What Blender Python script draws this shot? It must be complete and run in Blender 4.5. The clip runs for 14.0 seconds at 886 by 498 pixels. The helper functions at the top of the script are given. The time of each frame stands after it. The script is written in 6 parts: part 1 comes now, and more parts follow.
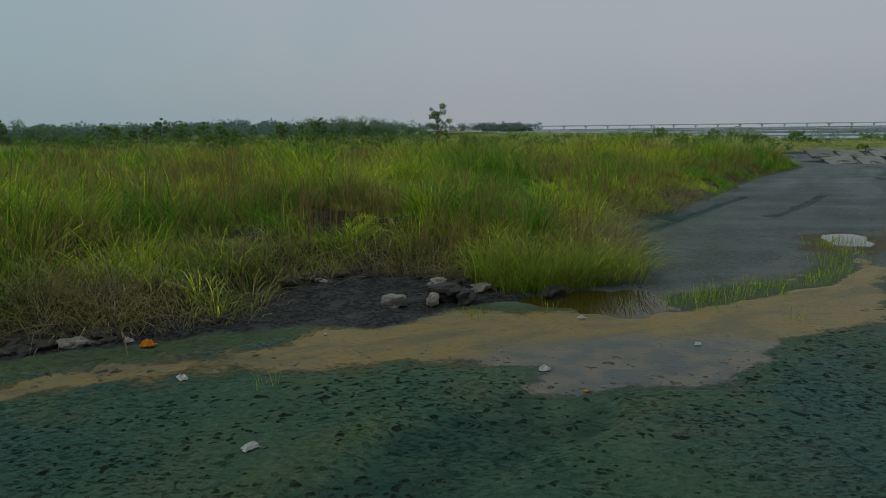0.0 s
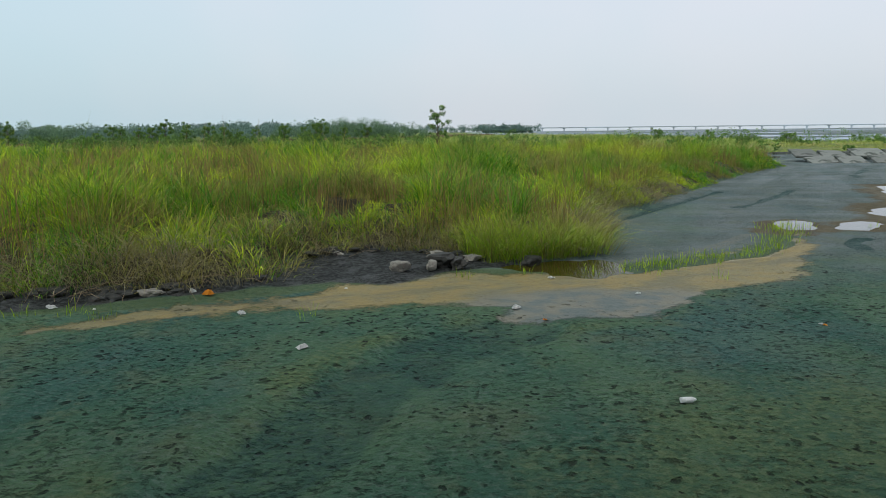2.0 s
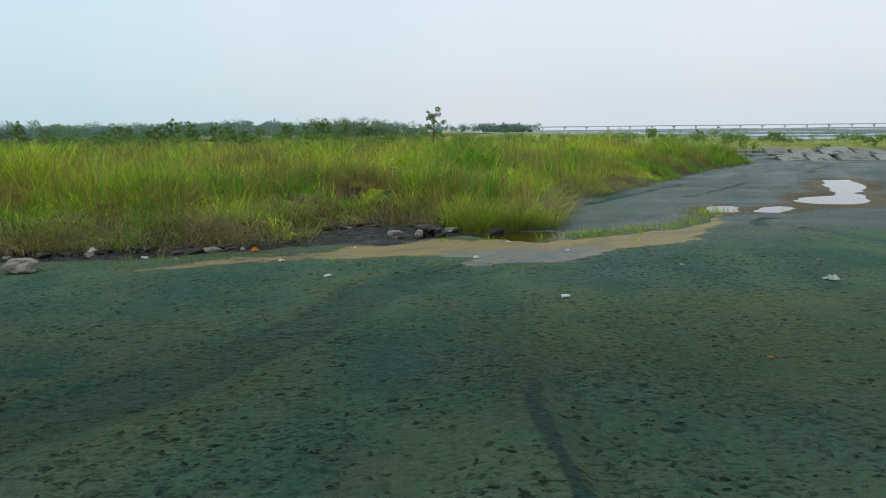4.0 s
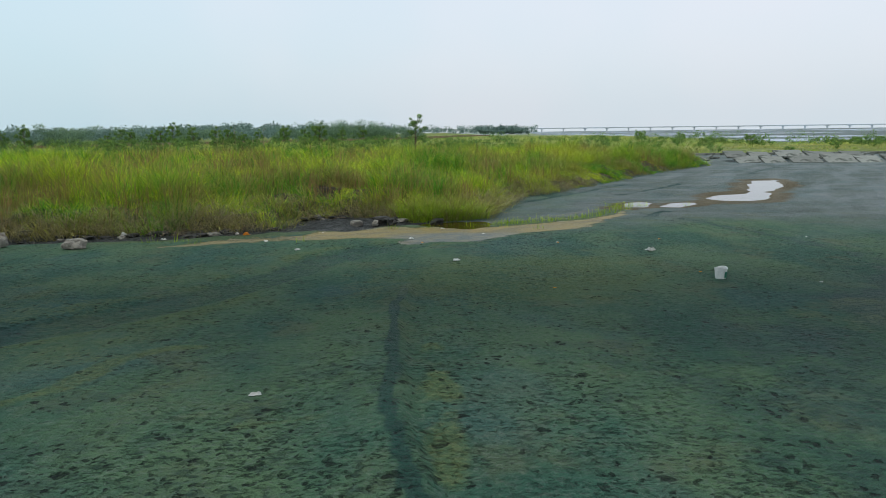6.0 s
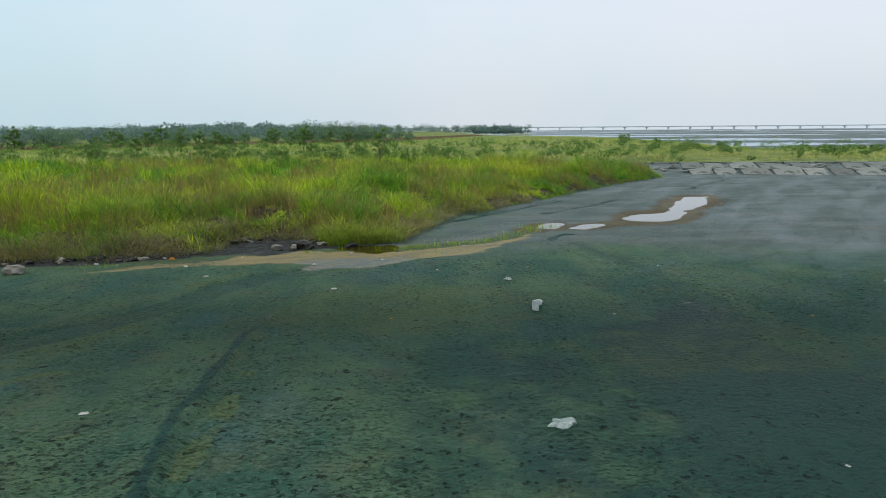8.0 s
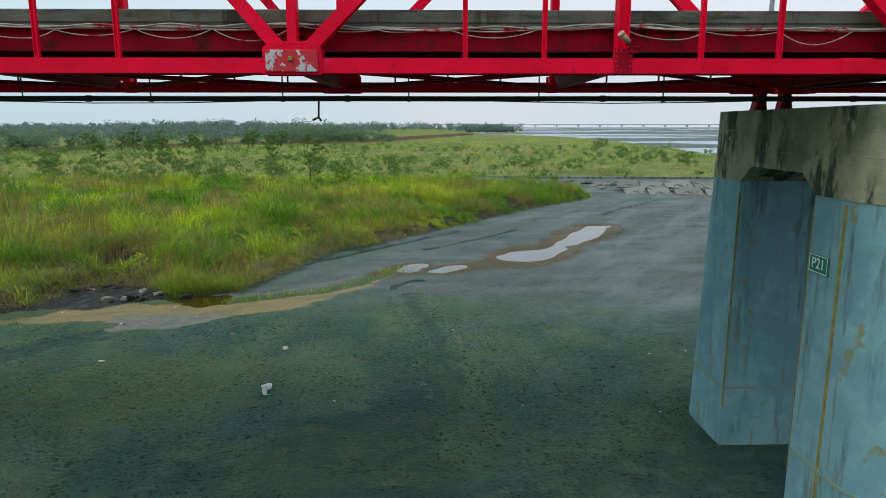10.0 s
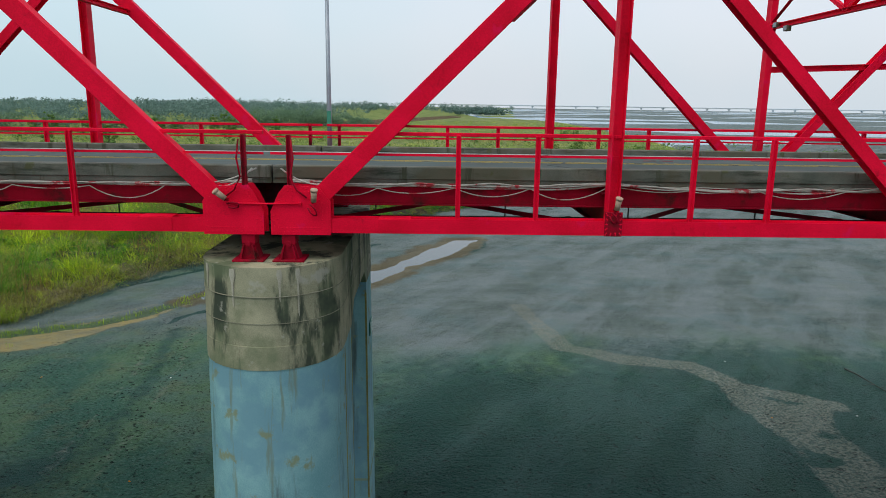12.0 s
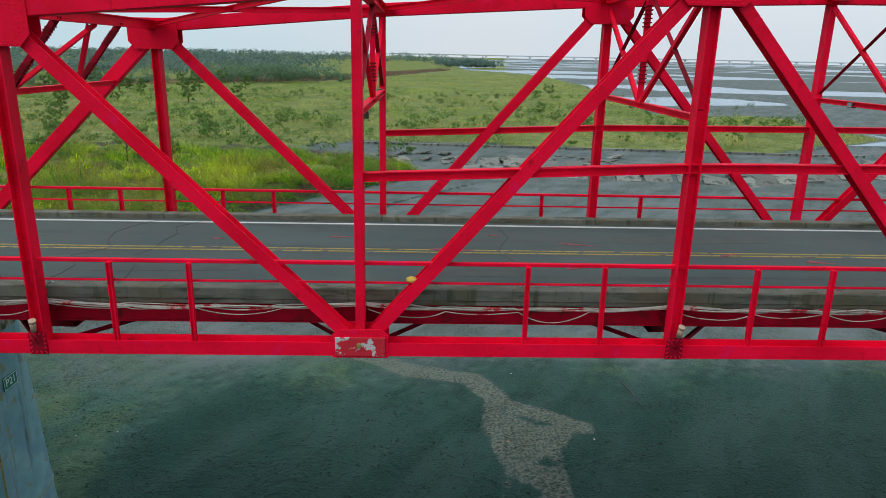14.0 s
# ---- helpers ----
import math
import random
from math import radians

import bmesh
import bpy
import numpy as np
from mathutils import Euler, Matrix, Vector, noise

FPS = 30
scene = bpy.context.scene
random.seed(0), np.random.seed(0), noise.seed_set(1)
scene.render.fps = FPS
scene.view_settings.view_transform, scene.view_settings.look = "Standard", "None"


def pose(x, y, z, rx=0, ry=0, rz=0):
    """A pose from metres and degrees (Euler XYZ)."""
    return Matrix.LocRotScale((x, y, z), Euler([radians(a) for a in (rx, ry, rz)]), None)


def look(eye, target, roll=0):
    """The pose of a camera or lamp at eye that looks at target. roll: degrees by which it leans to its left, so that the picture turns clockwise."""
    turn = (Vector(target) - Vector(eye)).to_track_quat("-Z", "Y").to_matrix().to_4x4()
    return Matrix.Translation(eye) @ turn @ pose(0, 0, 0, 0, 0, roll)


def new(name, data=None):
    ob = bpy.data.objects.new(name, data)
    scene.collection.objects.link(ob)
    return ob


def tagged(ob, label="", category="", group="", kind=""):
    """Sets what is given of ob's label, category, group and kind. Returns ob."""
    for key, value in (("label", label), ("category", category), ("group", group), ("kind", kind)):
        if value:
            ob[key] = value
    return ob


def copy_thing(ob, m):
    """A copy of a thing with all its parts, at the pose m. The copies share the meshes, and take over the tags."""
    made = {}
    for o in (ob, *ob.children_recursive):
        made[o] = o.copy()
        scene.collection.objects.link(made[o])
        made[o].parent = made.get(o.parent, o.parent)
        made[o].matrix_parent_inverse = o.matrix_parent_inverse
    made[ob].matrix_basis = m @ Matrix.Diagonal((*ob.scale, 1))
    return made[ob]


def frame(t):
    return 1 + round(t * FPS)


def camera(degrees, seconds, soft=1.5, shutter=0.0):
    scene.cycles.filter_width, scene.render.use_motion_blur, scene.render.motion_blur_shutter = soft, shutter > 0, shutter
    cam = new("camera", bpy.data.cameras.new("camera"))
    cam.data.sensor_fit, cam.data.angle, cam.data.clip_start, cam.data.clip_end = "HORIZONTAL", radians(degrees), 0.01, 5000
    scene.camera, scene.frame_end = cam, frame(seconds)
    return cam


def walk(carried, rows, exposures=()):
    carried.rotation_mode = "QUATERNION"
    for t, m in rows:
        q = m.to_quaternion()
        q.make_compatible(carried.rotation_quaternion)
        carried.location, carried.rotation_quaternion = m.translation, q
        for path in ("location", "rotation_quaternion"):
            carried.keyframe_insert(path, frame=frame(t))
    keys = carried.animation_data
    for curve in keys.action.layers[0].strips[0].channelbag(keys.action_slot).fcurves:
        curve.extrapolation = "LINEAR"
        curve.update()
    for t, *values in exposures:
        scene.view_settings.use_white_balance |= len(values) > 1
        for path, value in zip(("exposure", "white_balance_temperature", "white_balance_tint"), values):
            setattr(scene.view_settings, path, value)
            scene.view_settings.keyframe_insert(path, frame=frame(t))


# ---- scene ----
cam = camera(66.66, 14.0, soft=0.6)
PATH = [
    (0, -27.302, 8.178, 4.027, -0.948, -10.014, 0.671),
    (0.5, -27.271, 7.669, 4.033, -0.879, -10.087, 0.684),
    (1, -27.294, 6.855, 3.988, -0.924, -10.057, 0.616),
    (1.5, -27.283, 5.728, 3.943, -0.939, -10.003, 0.638),
    (2, -27.268, 4.423, 3.892, -0.913, -9.877, 0.620),
    (2.5, -27.246, 2.989, 3.883, -0.827, -9.931, 0.600),
    (3, -27.222, 1.440, 3.905, -0.866, -10.048, 0.550),
    (5.5, -25.127, -7.503, 4.173, -0.845, -9.779, 0.721),
    (6, -24.424, -9.369, 4.421, -0.883, -9.834, 0.702),
    (6.5, -23.563, -10.985, 4.747, -0.917, -9.964, 0.642),
    (7, -22.566, -12.107, 5.226, -0.967, -9.991, 0.578),
    (9.5, -13.060, -13.287, 8.591, -1.222, -10.112, 0.142),
    (10, -10.174, -13.169, 9.558, -1.190, -10.342, 0.026),
    (10.5, -6.986, -12.990, 10.435, -1.151, -10.377, -0.192),
    (11, -3.690, -12.889, 11.273, -1.237, -10.630, -0.448),
    (11.5, -0.236, -12.779, 12.098, -1.212, -11.267, -0.684),
    (12, 3.169, -12.740, 12.962, -1.226, -12.051, -0.814),
    (12.5, 6.300, -12.690, 13.843, -1.275, -12.909, -0.922),
    (13, 9.095, -12.533, 14.648, -1.495, -13.905, -1.124),
    (13.5, 11.705, -12.401, 15.470, -1.573, -14.981, -1.112),
    (14, 14.228, -12.312, 16.318, -1.357, -16.105, -1.165),
]
walk(cam, [(t, pose(x, y, z, 90 + pitch, roll, yaw)) for t, x, y, z, yaw, pitch, roll in PATH],
     exposures=[(0.0, -1.05), (0.5, -0.76), (1.0, -0.5), (1.5, -0.29), (2.0, -0.1), (2.5, 0.0), (14.0, 0.0)])

# ---- light ----
world = bpy.data.worlds.new("overcast_sky")
scene.world = world
world.use_nodes = True
wn, wl = world.node_tree.nodes, world.node_tree.links
wn.clear()
sky = wn.new("ShaderNodeTexSky")
sky.sky_type, sky.sun_disc = "NISHITA", False
sky.sun_elevation, sky.sun_rotation = radians(61), radians(227.5)
sky.dust_density, sky.air_density, sky.ozone_density = 7.0, 1.0, 2.0
sky_bg = wn.new("ShaderNodeBackground")
sky_bg.inputs["Strength"].default_value = 0.05
wl.new(sky.outputs[0], sky_bg.inputs["Color"])
cloud = wn.new("ShaderNodeTexNoise")
cloud.inputs["Scale"].default_value = 1.6
cloud.inputs["Detail"].default_value = 4.0
coords = wn.new("ShaderNodeTexCoord")
wl.new(coords.outputs["Generated"], cloud.inputs["Vector"])
veil = wn.new("ShaderNodeValToRGB")
veil.color_ramp.elements[0].position, veil.color_ramp.elements[0].color = 0.3, (0.57, 0.74, 0.82, 1)
veil.color_ramp.elements[1].position, veil.color_ramp.elements[1].color = 0.75, (0.78, 0.79, 0.85, 1)
turn = wn.new("ShaderNodeSeparateXYZ")
wl.new(coords.outputs["Generated"], turn.inputs[0])
drift = wn.new("ShaderNodeMath")
drift.operation = "MULTIPLY_ADD"
drift.inputs[1].default_value = 0.28
wl.new(turn.outputs["X"], drift.inputs[0])
wl.new(cloud.outputs[0], drift.inputs[2])
wl.new(drift.outputs[0], veil.inputs[0])
cloud_bg = wn.new("ShaderNodeBackground")
cloud_bg.inputs["Strength"].default_value = 0.93
wl.new(veil.outputs[0], cloud_bg.inputs["Color"])
both = wn.new("ShaderNodeAddShader")
wl.new(sky_bg.outputs[0], both.inputs[0])
wl.new(cloud_bg.outputs[0], both.inputs[1])
world_out = wn.new("ShaderNodeOutputWorld")
wl.new(both.outputs[0], world_out.inputs["Surface"])
sun = new("sun", bpy.data.lights.new("sun", "SUN"))
sun.data.energy, sun.data.angle, sun.data.color = 1.15, radians(40), (1.0, 0.96, 0.9)
sun.matrix_world = look((-35, -32, 85), (0, 0, 0))

# ---- materials ----
def noise_node(nt, scale, detail=4.0, rough=0.55, vec=None, stretch=None, flow=None):
    n = nt.nodes.new("ShaderNodeTexNoise")
    n.inputs["Scale"].default_value, n.inputs["Detail"].default_value = scale, detail
    n.inputs["Roughness"].default_value = rough
    if vec is None:
        vec = nt.nodes.new("ShaderNodeTexCoord").outputs["Object"]
    if stretch:
        mp = nt.nodes.new("ShaderNodeMapping")
        mp.inputs["Scale"].default_value = stretch
        nt.links.new(vec, mp.inputs[0])
        vec = mp.outputs[0]
    if flow:
        mp = nt.nodes.new("ShaderNodeMapping")
        mp.vector_type = "TEXTURE"
        mp.inputs["Rotation"].default_value = (0, 0, radians(flow[0]))
        mp.inputs["Scale"].default_value = (flow[1], 1, 1)
        n.inputs["Distortion"].default_value = 0.3
        nt.links.new(vec, mp.inputs[0])
        vec = mp.outputs[0]
    nt.links.new(vec, n.inputs["Vector"])
    return n.outputs[0]


def blend(nt, fac, a, b, mode="MIX"):
    m = nt.nodes.new("ShaderNodeMix")
    m.data_type, m.blend_type = "RGBA", mode
    for sock, v in ((m.inputs[0], fac), (m.inputs[6], a), (m.inputs[7], b)):
        if isinstance(v, (int, float)):
            sock.default_value = v
        elif isinstance(v, tuple):
            sock.default_value = (*v, 1)
        else:
            nt.links.new(v, sock)
    return m.outputs[2]


def calc(nt, op, a, b=0.0, c=0.0, clamp=False):
    m = nt.nodes.new("ShaderNodeMath")
    m.operation, m.use_clamp = op, clamp
    for sock, v in zip(m.inputs, (a, b, c)):
        if isinstance(v, (int, float)):
            sock.default_value = v
        else:
            nt.links.new(v, sock)
    return m.outputs[0]


def ramp01(nt, v, lo, hi):
    m = nt.nodes.new("ShaderNodeMapRange")
    m.interpolation_type = "SMOOTHSTEP"
    m.inputs[1].default_value, m.inputs[2].default_value = lo, hi
    nt.links.new(v, m.inputs[0])
    return m.outputs[0]


def attr(nt, name):
    a = nt.nodes.new("ShaderNodeAttribute")
    a.attribute_name = name
    return a.outputs["Fac"]


def bump(nt, bsdf, height, strength, dist):
    b = nt.nodes.new("ShaderNodeBump")
    b.inputs["Strength"].default_value, b.inputs["Distance"].default_value = strength, dist
    nt.links.new(height, b.inputs["Height"])
    nt.links.new(b.outputs[0], bsdf.inputs["Normal"])


def blank(name):
    m = bpy.data.materials.new(name)
    m.use_nodes = True
    return m, m.node_tree, m.node_tree.nodes["Principled BSDF"]


def surface(name, dark, light, rough=0.7, scale=6.0, fine=60.0, metal=0.0, relief=0.15, dist=0.01, stain=None, stain_at=(0.55, 0.7),
            stain_scale=1.3, stretch=None, vary=0.0, gloss=0.4, moss=None, runs=None, tint=None):
    """Colour between two tones with grain, fine relief and shaped stains."""
    m, nt, bsdf = blank(name)
    big, small = noise_node(nt, scale, 5), noise_node(nt, fine, 3)
    mixed = calc(nt, "ADD", calc(nt, "MULTIPLY", big, 0.65), calc(nt, "MULTIPLY", small, 0.35))
    col = blend(nt, ramp01(nt, mixed, 0.3, 0.7), dark, light)
    if vary:
        info = nt.nodes.new("ShaderNodeObjectInfo")
        shade = calc(nt, "ADD", calc(nt, "MULTIPLY", info.outputs["Random"], 2 * vary), 1 - vary)
        hsv = nt.nodes.new("ShaderNodeHueSaturation")
        nt.links.new(col, hsv.inputs["Color"])
        nt.links.new(shade, hsv.inputs["Value"])
        col = hsv.outputs[0]
    if stain:
        s = noise_node(nt, stain_scale, 6, 0.65, stretch=stretch)
        col = blend(nt, ramp01(nt, s, *stain_at), col, stain)
    if tint:
        col = blend(nt, calc(nt, "MULTIPLY", ramp01(nt, noise_node(nt, 0.75, 4, 0.6), 0.46, 0.62), 0.75), col, tint)
    if runs:
        col = blend(nt, calc(nt, "MULTIPLY", ramp01(nt, noise_node(nt, 2.0, 6, 0.65, stretch=(1.6, 1.6, 0.12)), 0.57, 0.66), 0.85), col, runs)
    if moss:
        col = blend(nt, calc(nt, "MULTIPLY", ramp01(nt, noise_node(nt, 1.9, 5, 0.6), 0.6, 0.68), 0.8), col, moss)
    nt.links.new(col, bsdf.inputs["Base Color"])
    bsdf.inputs["Roughness"].default_value, bsdf.inputs["Metallic"].default_value = rough, metal
    nt.links.new(calc(nt, "ADD", calc(nt, "MULTIPLY", big, 0.25), rough - 0.12), bsdf.inputs["Roughness"])
    bsdf.inputs["Specular IOR Level"].default_value = gloss
    bump(nt, bsdf, mixed, relief, dist)
    return m


RED = surface("red_bridge_paint", (0.57, 0.0020, 0.020), (0.85, 0.0038, 0.042), 0.55, 0.9, 40, relief=0.15, dist=0.004,
              stain=(0.36, 0.003, 0.012), stain_at=(0.58, 0.76), stain_scale=2.6, gloss=0.08, moss=(0.70, 0.006, 0.07))
# Darker red with black blotches, for under-deck steel, bearings and some braces.
RED_DARK = surface("blotched_dark_red_paint", (0.20, 0.001, 0.011), (0.34, 0.002, 0.020), 0.6, 1.5, 50, relief=0.2, dist=0.005, gloss=0.1,
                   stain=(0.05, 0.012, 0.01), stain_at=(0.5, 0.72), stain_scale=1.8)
RED_WORN = surface("worn_red_paint_with_primer", (0.42, 0.010, 0.025), (0.50, 0.014, 0.03), 0.6, 3.0, 70, relief=0.3, dist=0.006,
                   stain=(0.42, 0.44, 0.45), stain_at=(0.53, 0.57), stain_scale=4.5)
BLACK_STEEL = surface("grimy_black_steel", (0.012, 0.016, 0.014), (0.03, 0.032, 0.026), 0.7, 3, 40)
CAP = surface("stained_grey_concrete", (0.20, 0.205, 0.135), (0.37, 0.355, 0.24), 0.85, 1.2, 45, relief=0.25, dist=0.01,
              stain=(0.042, 0.055, 0.038), stain_at=(0.49, 0.59), stain_scale=1.0, stretch=(1.1, 1.1, 0.30), gloss=0.2, moss=(0.33, 0.33, 0.27), tint=(0.115, 0.145, 0.08))
PIER = surface("pale_blue_grey_painted_concrete", (0.115, 0.265, 0.285), (0.215, 0.395, 0.415), 0.75, 0.8, 40, relief=0.2, dist=0.006,
               stain=(0.07, 0.11, 0.11), stain_at=(0.53, 0.68), stain_scale=0.9, stretch=(1.6, 1.6, 0.22), gloss=0.2, moss=(0.19, 0.21, 0.10),
               runs=(0.15, 0.205, 0.16), tint=(0.12, 0.25, 0.31))
FLOOD = surface("faded_flood_silt", (0.15, 0.24, 0.22), (0.22, 0.27, 0.15), 0.9, 2.2, 30)
SEAM = surface("formwork_joint", (0.13, 0.135, 0.095), (0.26, 0.25, 0.18), 0.9, 2.0, 40)
LIME = surface("pale_lime_deposit", (0.26, 0.25, 0.19), (0.38, 0.37, 0.30), 0.9, 4, 40)
RUST = surface("yellow_brown_seepage", (0.13, 0.12, 0.035), (0.27, 0.25, 0.07), 0.9, 3, 30)
KERB = surface("weathered_kerb_concrete", (0.075, 0.088, 0.072), (0.165, 0.17, 0.138), 0.9, 1.8, 60, relief=0.3, dist=0.008,
               stain=(0.04, 0.05, 0.035), stain_at=(0.50, 0.66), stain_scale=1.6, stretch=(0.5, 1, 3), tint=(0.095, 0.09, 0.055), runs=(0.05, 0.055, 0.03), moss=(0.075, 0.085, 0.03))
SLAB = surface("pale_revetment_concrete", (0.10, 0.115, 0.105), (0.215, 0.225, 0.20), 0.9, 0.5, 12, relief=0.4, dist=0.03,
               stain=(0.05, 0.06, 0.05), stain_at=(0.5, 0.62), stain_scale=0.5, vary=0.35)
ASPHALT = surface("worn_asphalt", (0.040, 0.062, 0.062), (0.068, 0.096, 0.094), 0.9, 0.35, 70, relief=0.3, dist=0.006,
                  stain=(0.04, 0.05, 0.048), stain_at=(0.5, 0.7), stain_scale=0.8, stretch=(0.15, 2.2, 1), tint=(0.062, 0.078, 0.074))
SPRAY = surface("pink_paint_smear", (0.16, 0.05, 0.06), (0.26, 0.08, 0.09), 0.9, 5, 60)
PATCH = surface("fresh_asphalt_patch", (0.048, 0.06, 0.057), (0.074, 0.086, 0.082), 0.9, 2, 70, relief=0.3, dist=0.006)
YELLOW_LINE = surface("yellow_road_paint", (0.42, 0.30, 0.05), (0.55, 0.40, 0.07), 0.8, 3, 50)
YELLOW_PAINT = surface("worn_yellow_road_paint", (0.25, 0.2, 0.05), (0.42, 0.32, 0.07), 0.8, 3, 50, stain=(0.09, 0.1, 0.09), stain_at=(0.52, 0.62), stain_scale=3)
WHITE_LINE = surface("white_road_paint", (0.42, 0.43, 0.42), (0.6, 0.6, 0.58), 0.8, 3, 50)
CABLE = surface("grey_plastic_conduit", (0.26, 0.26, 0.22), (0.42, 0.42, 0.37), 0.6, 5, 60, stain=(0.34, 0.02, 0.03), stain_at=(0.56, 0.62), stain_scale=1.5)
GALV = surface("galvanised_lamp_steel", (0.22, 0.26, 0.30), (0.32, 0.36, 0.40), 0.45, 3, 30, metal=0.3)
LAMP_BODY = surface("dusty_lamp_housing", (0.30, 0.20, 0.14), (0.42, 0.30, 0.22), 0.6, 9, 50)
SIGN_GREEN = surface("green_sign_face", (0.0, 0.13, 0.09), (0.0, 0.17, 0.12), 0.45, 4, 40)
SIGN_WHITE = surface("white_sign_lettering", (0.62, 0.7, 0.68), (0.7, 0.78, 0.76), 0.5, 4, 40)
ROCK = surface("grey_river_rock", (0.10, 0.10, 0.085), (0.28, 0.27, 0.23), 0.9, 3, 25, relief=0.5, dist=0.03)
PLASTIC = surface("white_litter_plastic", (0.55, 0.57, 0.55), (0.75, 0.77, 0.75), 0.45, 8, 50)
FILM = surface("dirty_translucent_plastic", (0.16, 0.22, 0.21), (0.36, 0.42, 0.40), 0.4, 8, 50)
ORANGE = surface("orange_litter_plastic", (0.65, 0.25, 0.01), (0.75, 0.32, 0.02), 0.5, 8, 50)
GREEN_PRINT = surface("green_printed_plastic", (0.03, 0.22, 0.14), (0.05, 0.30, 0.2), 0.5, 8, 50)
BARK = surface("grey_brown_bark", (0.06, 0.045, 0.03), (0.13, 0.10, 0.07), 0.95, 5, 50, relief=0.6, dist=0.02)
DEAD = surface("bleached_dead_stems", (0.16, 0.12, 0.07), (0.30, 0.24, 0.15), 0.9, 5, 50)
# Concrete lightened to a blue-grey that holds the distance haze.
FAR_CONCRETE = surface("far_viaduct_concrete", (0.45, 0.50, 0.53), (0.53, 0.58, 0.61), 0.9, 0.02, 0.3)


def foliage(name, dark, light, dry=None, rough=0.6, vary=1.0):
    """Leaf colour by 'hue' (clump in grass, painted top light on crowns) and by height on the blade ('tip')."""
    m, nt, bsdf = blank(name)
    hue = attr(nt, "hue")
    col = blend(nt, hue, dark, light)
    if dry:
        foot, top = dry
        col = blend(nt, ramp01(nt, attr(nt, "dry"), 0.35, 0.75), col, foot)
        col = blend(nt, calc(nt, "MULTIPLY", ramp01(nt, attr(nt, "tip"), 0.6, 1.0), 0.5), col, top)
    island = nt.nodes.new("ShaderNodeNewGeometry").outputs["Random Per Island"]
    hsv = nt.nodes.new("ShaderNodeHueSaturation")
    nt.links.new(calc(nt, "ADD", calc(nt, "MULTIPLY", island, vary), 1 - vary / 2), hsv.inputs["Value"])
    nt.links.new(col, hsv.inputs["Color"])
    nt.links.new(hsv.outputs[0], bsdf.inputs["Base Color"])
    bsdf.inputs["Roughness"].default_value = rough
    bsdf.inputs["Specular IOR Level"].default_value = 0.2
    thin = nt.nodes.new("ShaderNodeBsdfTranslucent")
    nt.links.new(hsv.outputs[0], thin.inputs["Color"])
    both_sides = nt.nodes.new("ShaderNodeMixShader")
    both_sides.inputs[0].default_value = 0.3
    nt.links.new(bsdf.outputs[0], both_sides.inputs[1])
    nt.links.new(thin.outputs[0], both_sides.inputs[2])
    nt.links.new(both_sides.outputs[0], nt.nodes["Material Output"].inputs["Surface"])
    return m


REED = foliage("brown_reed_stalks", (0.17, 0.115, 0.045), (0.34, 0.25, 0.09), vary=0.6)
STRAW = foliage("bleached_straw", (0.15, 0.14, 0.06), (0.40, 0.36, 0.21), vary=0.5)
GRASS = foliage("silvergrass_blades", (0.042, 0.22, 0.010), (0.53, 0.65, 0.02), ((0.23, 0.215, 0.06), (0.54, 0.54, 0.10)))
LEAF = foliage("shrub_leaves", (0.05, 0.125, 0.025), (0.16, 0.27, 0.06))
MEADOW = foliage("meadow_grass_blades", (0.16, 0.29, 0.045), (0.40, 0.48, 0.085), ((0.42, 0.38, 0.14), (0.46, 0.47, 0.15)), vary=0.3)
# Distance haze put into the leaf colour: pale blue-green.
HAZED_LEAF = foliage("haze_tinted_leaves", (0.10, 0.18, 0.155), (0.165, 0.25, 0.215), vary=0.4)
HEATH = foliage("brown_scrub_stems", (0.17, 0.125, 0.08), (0.27, 0.20, 0.13), vary=0.6)
# Woodland green paled a little, with some haze in the tone.
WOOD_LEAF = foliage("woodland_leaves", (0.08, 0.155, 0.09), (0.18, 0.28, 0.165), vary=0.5)


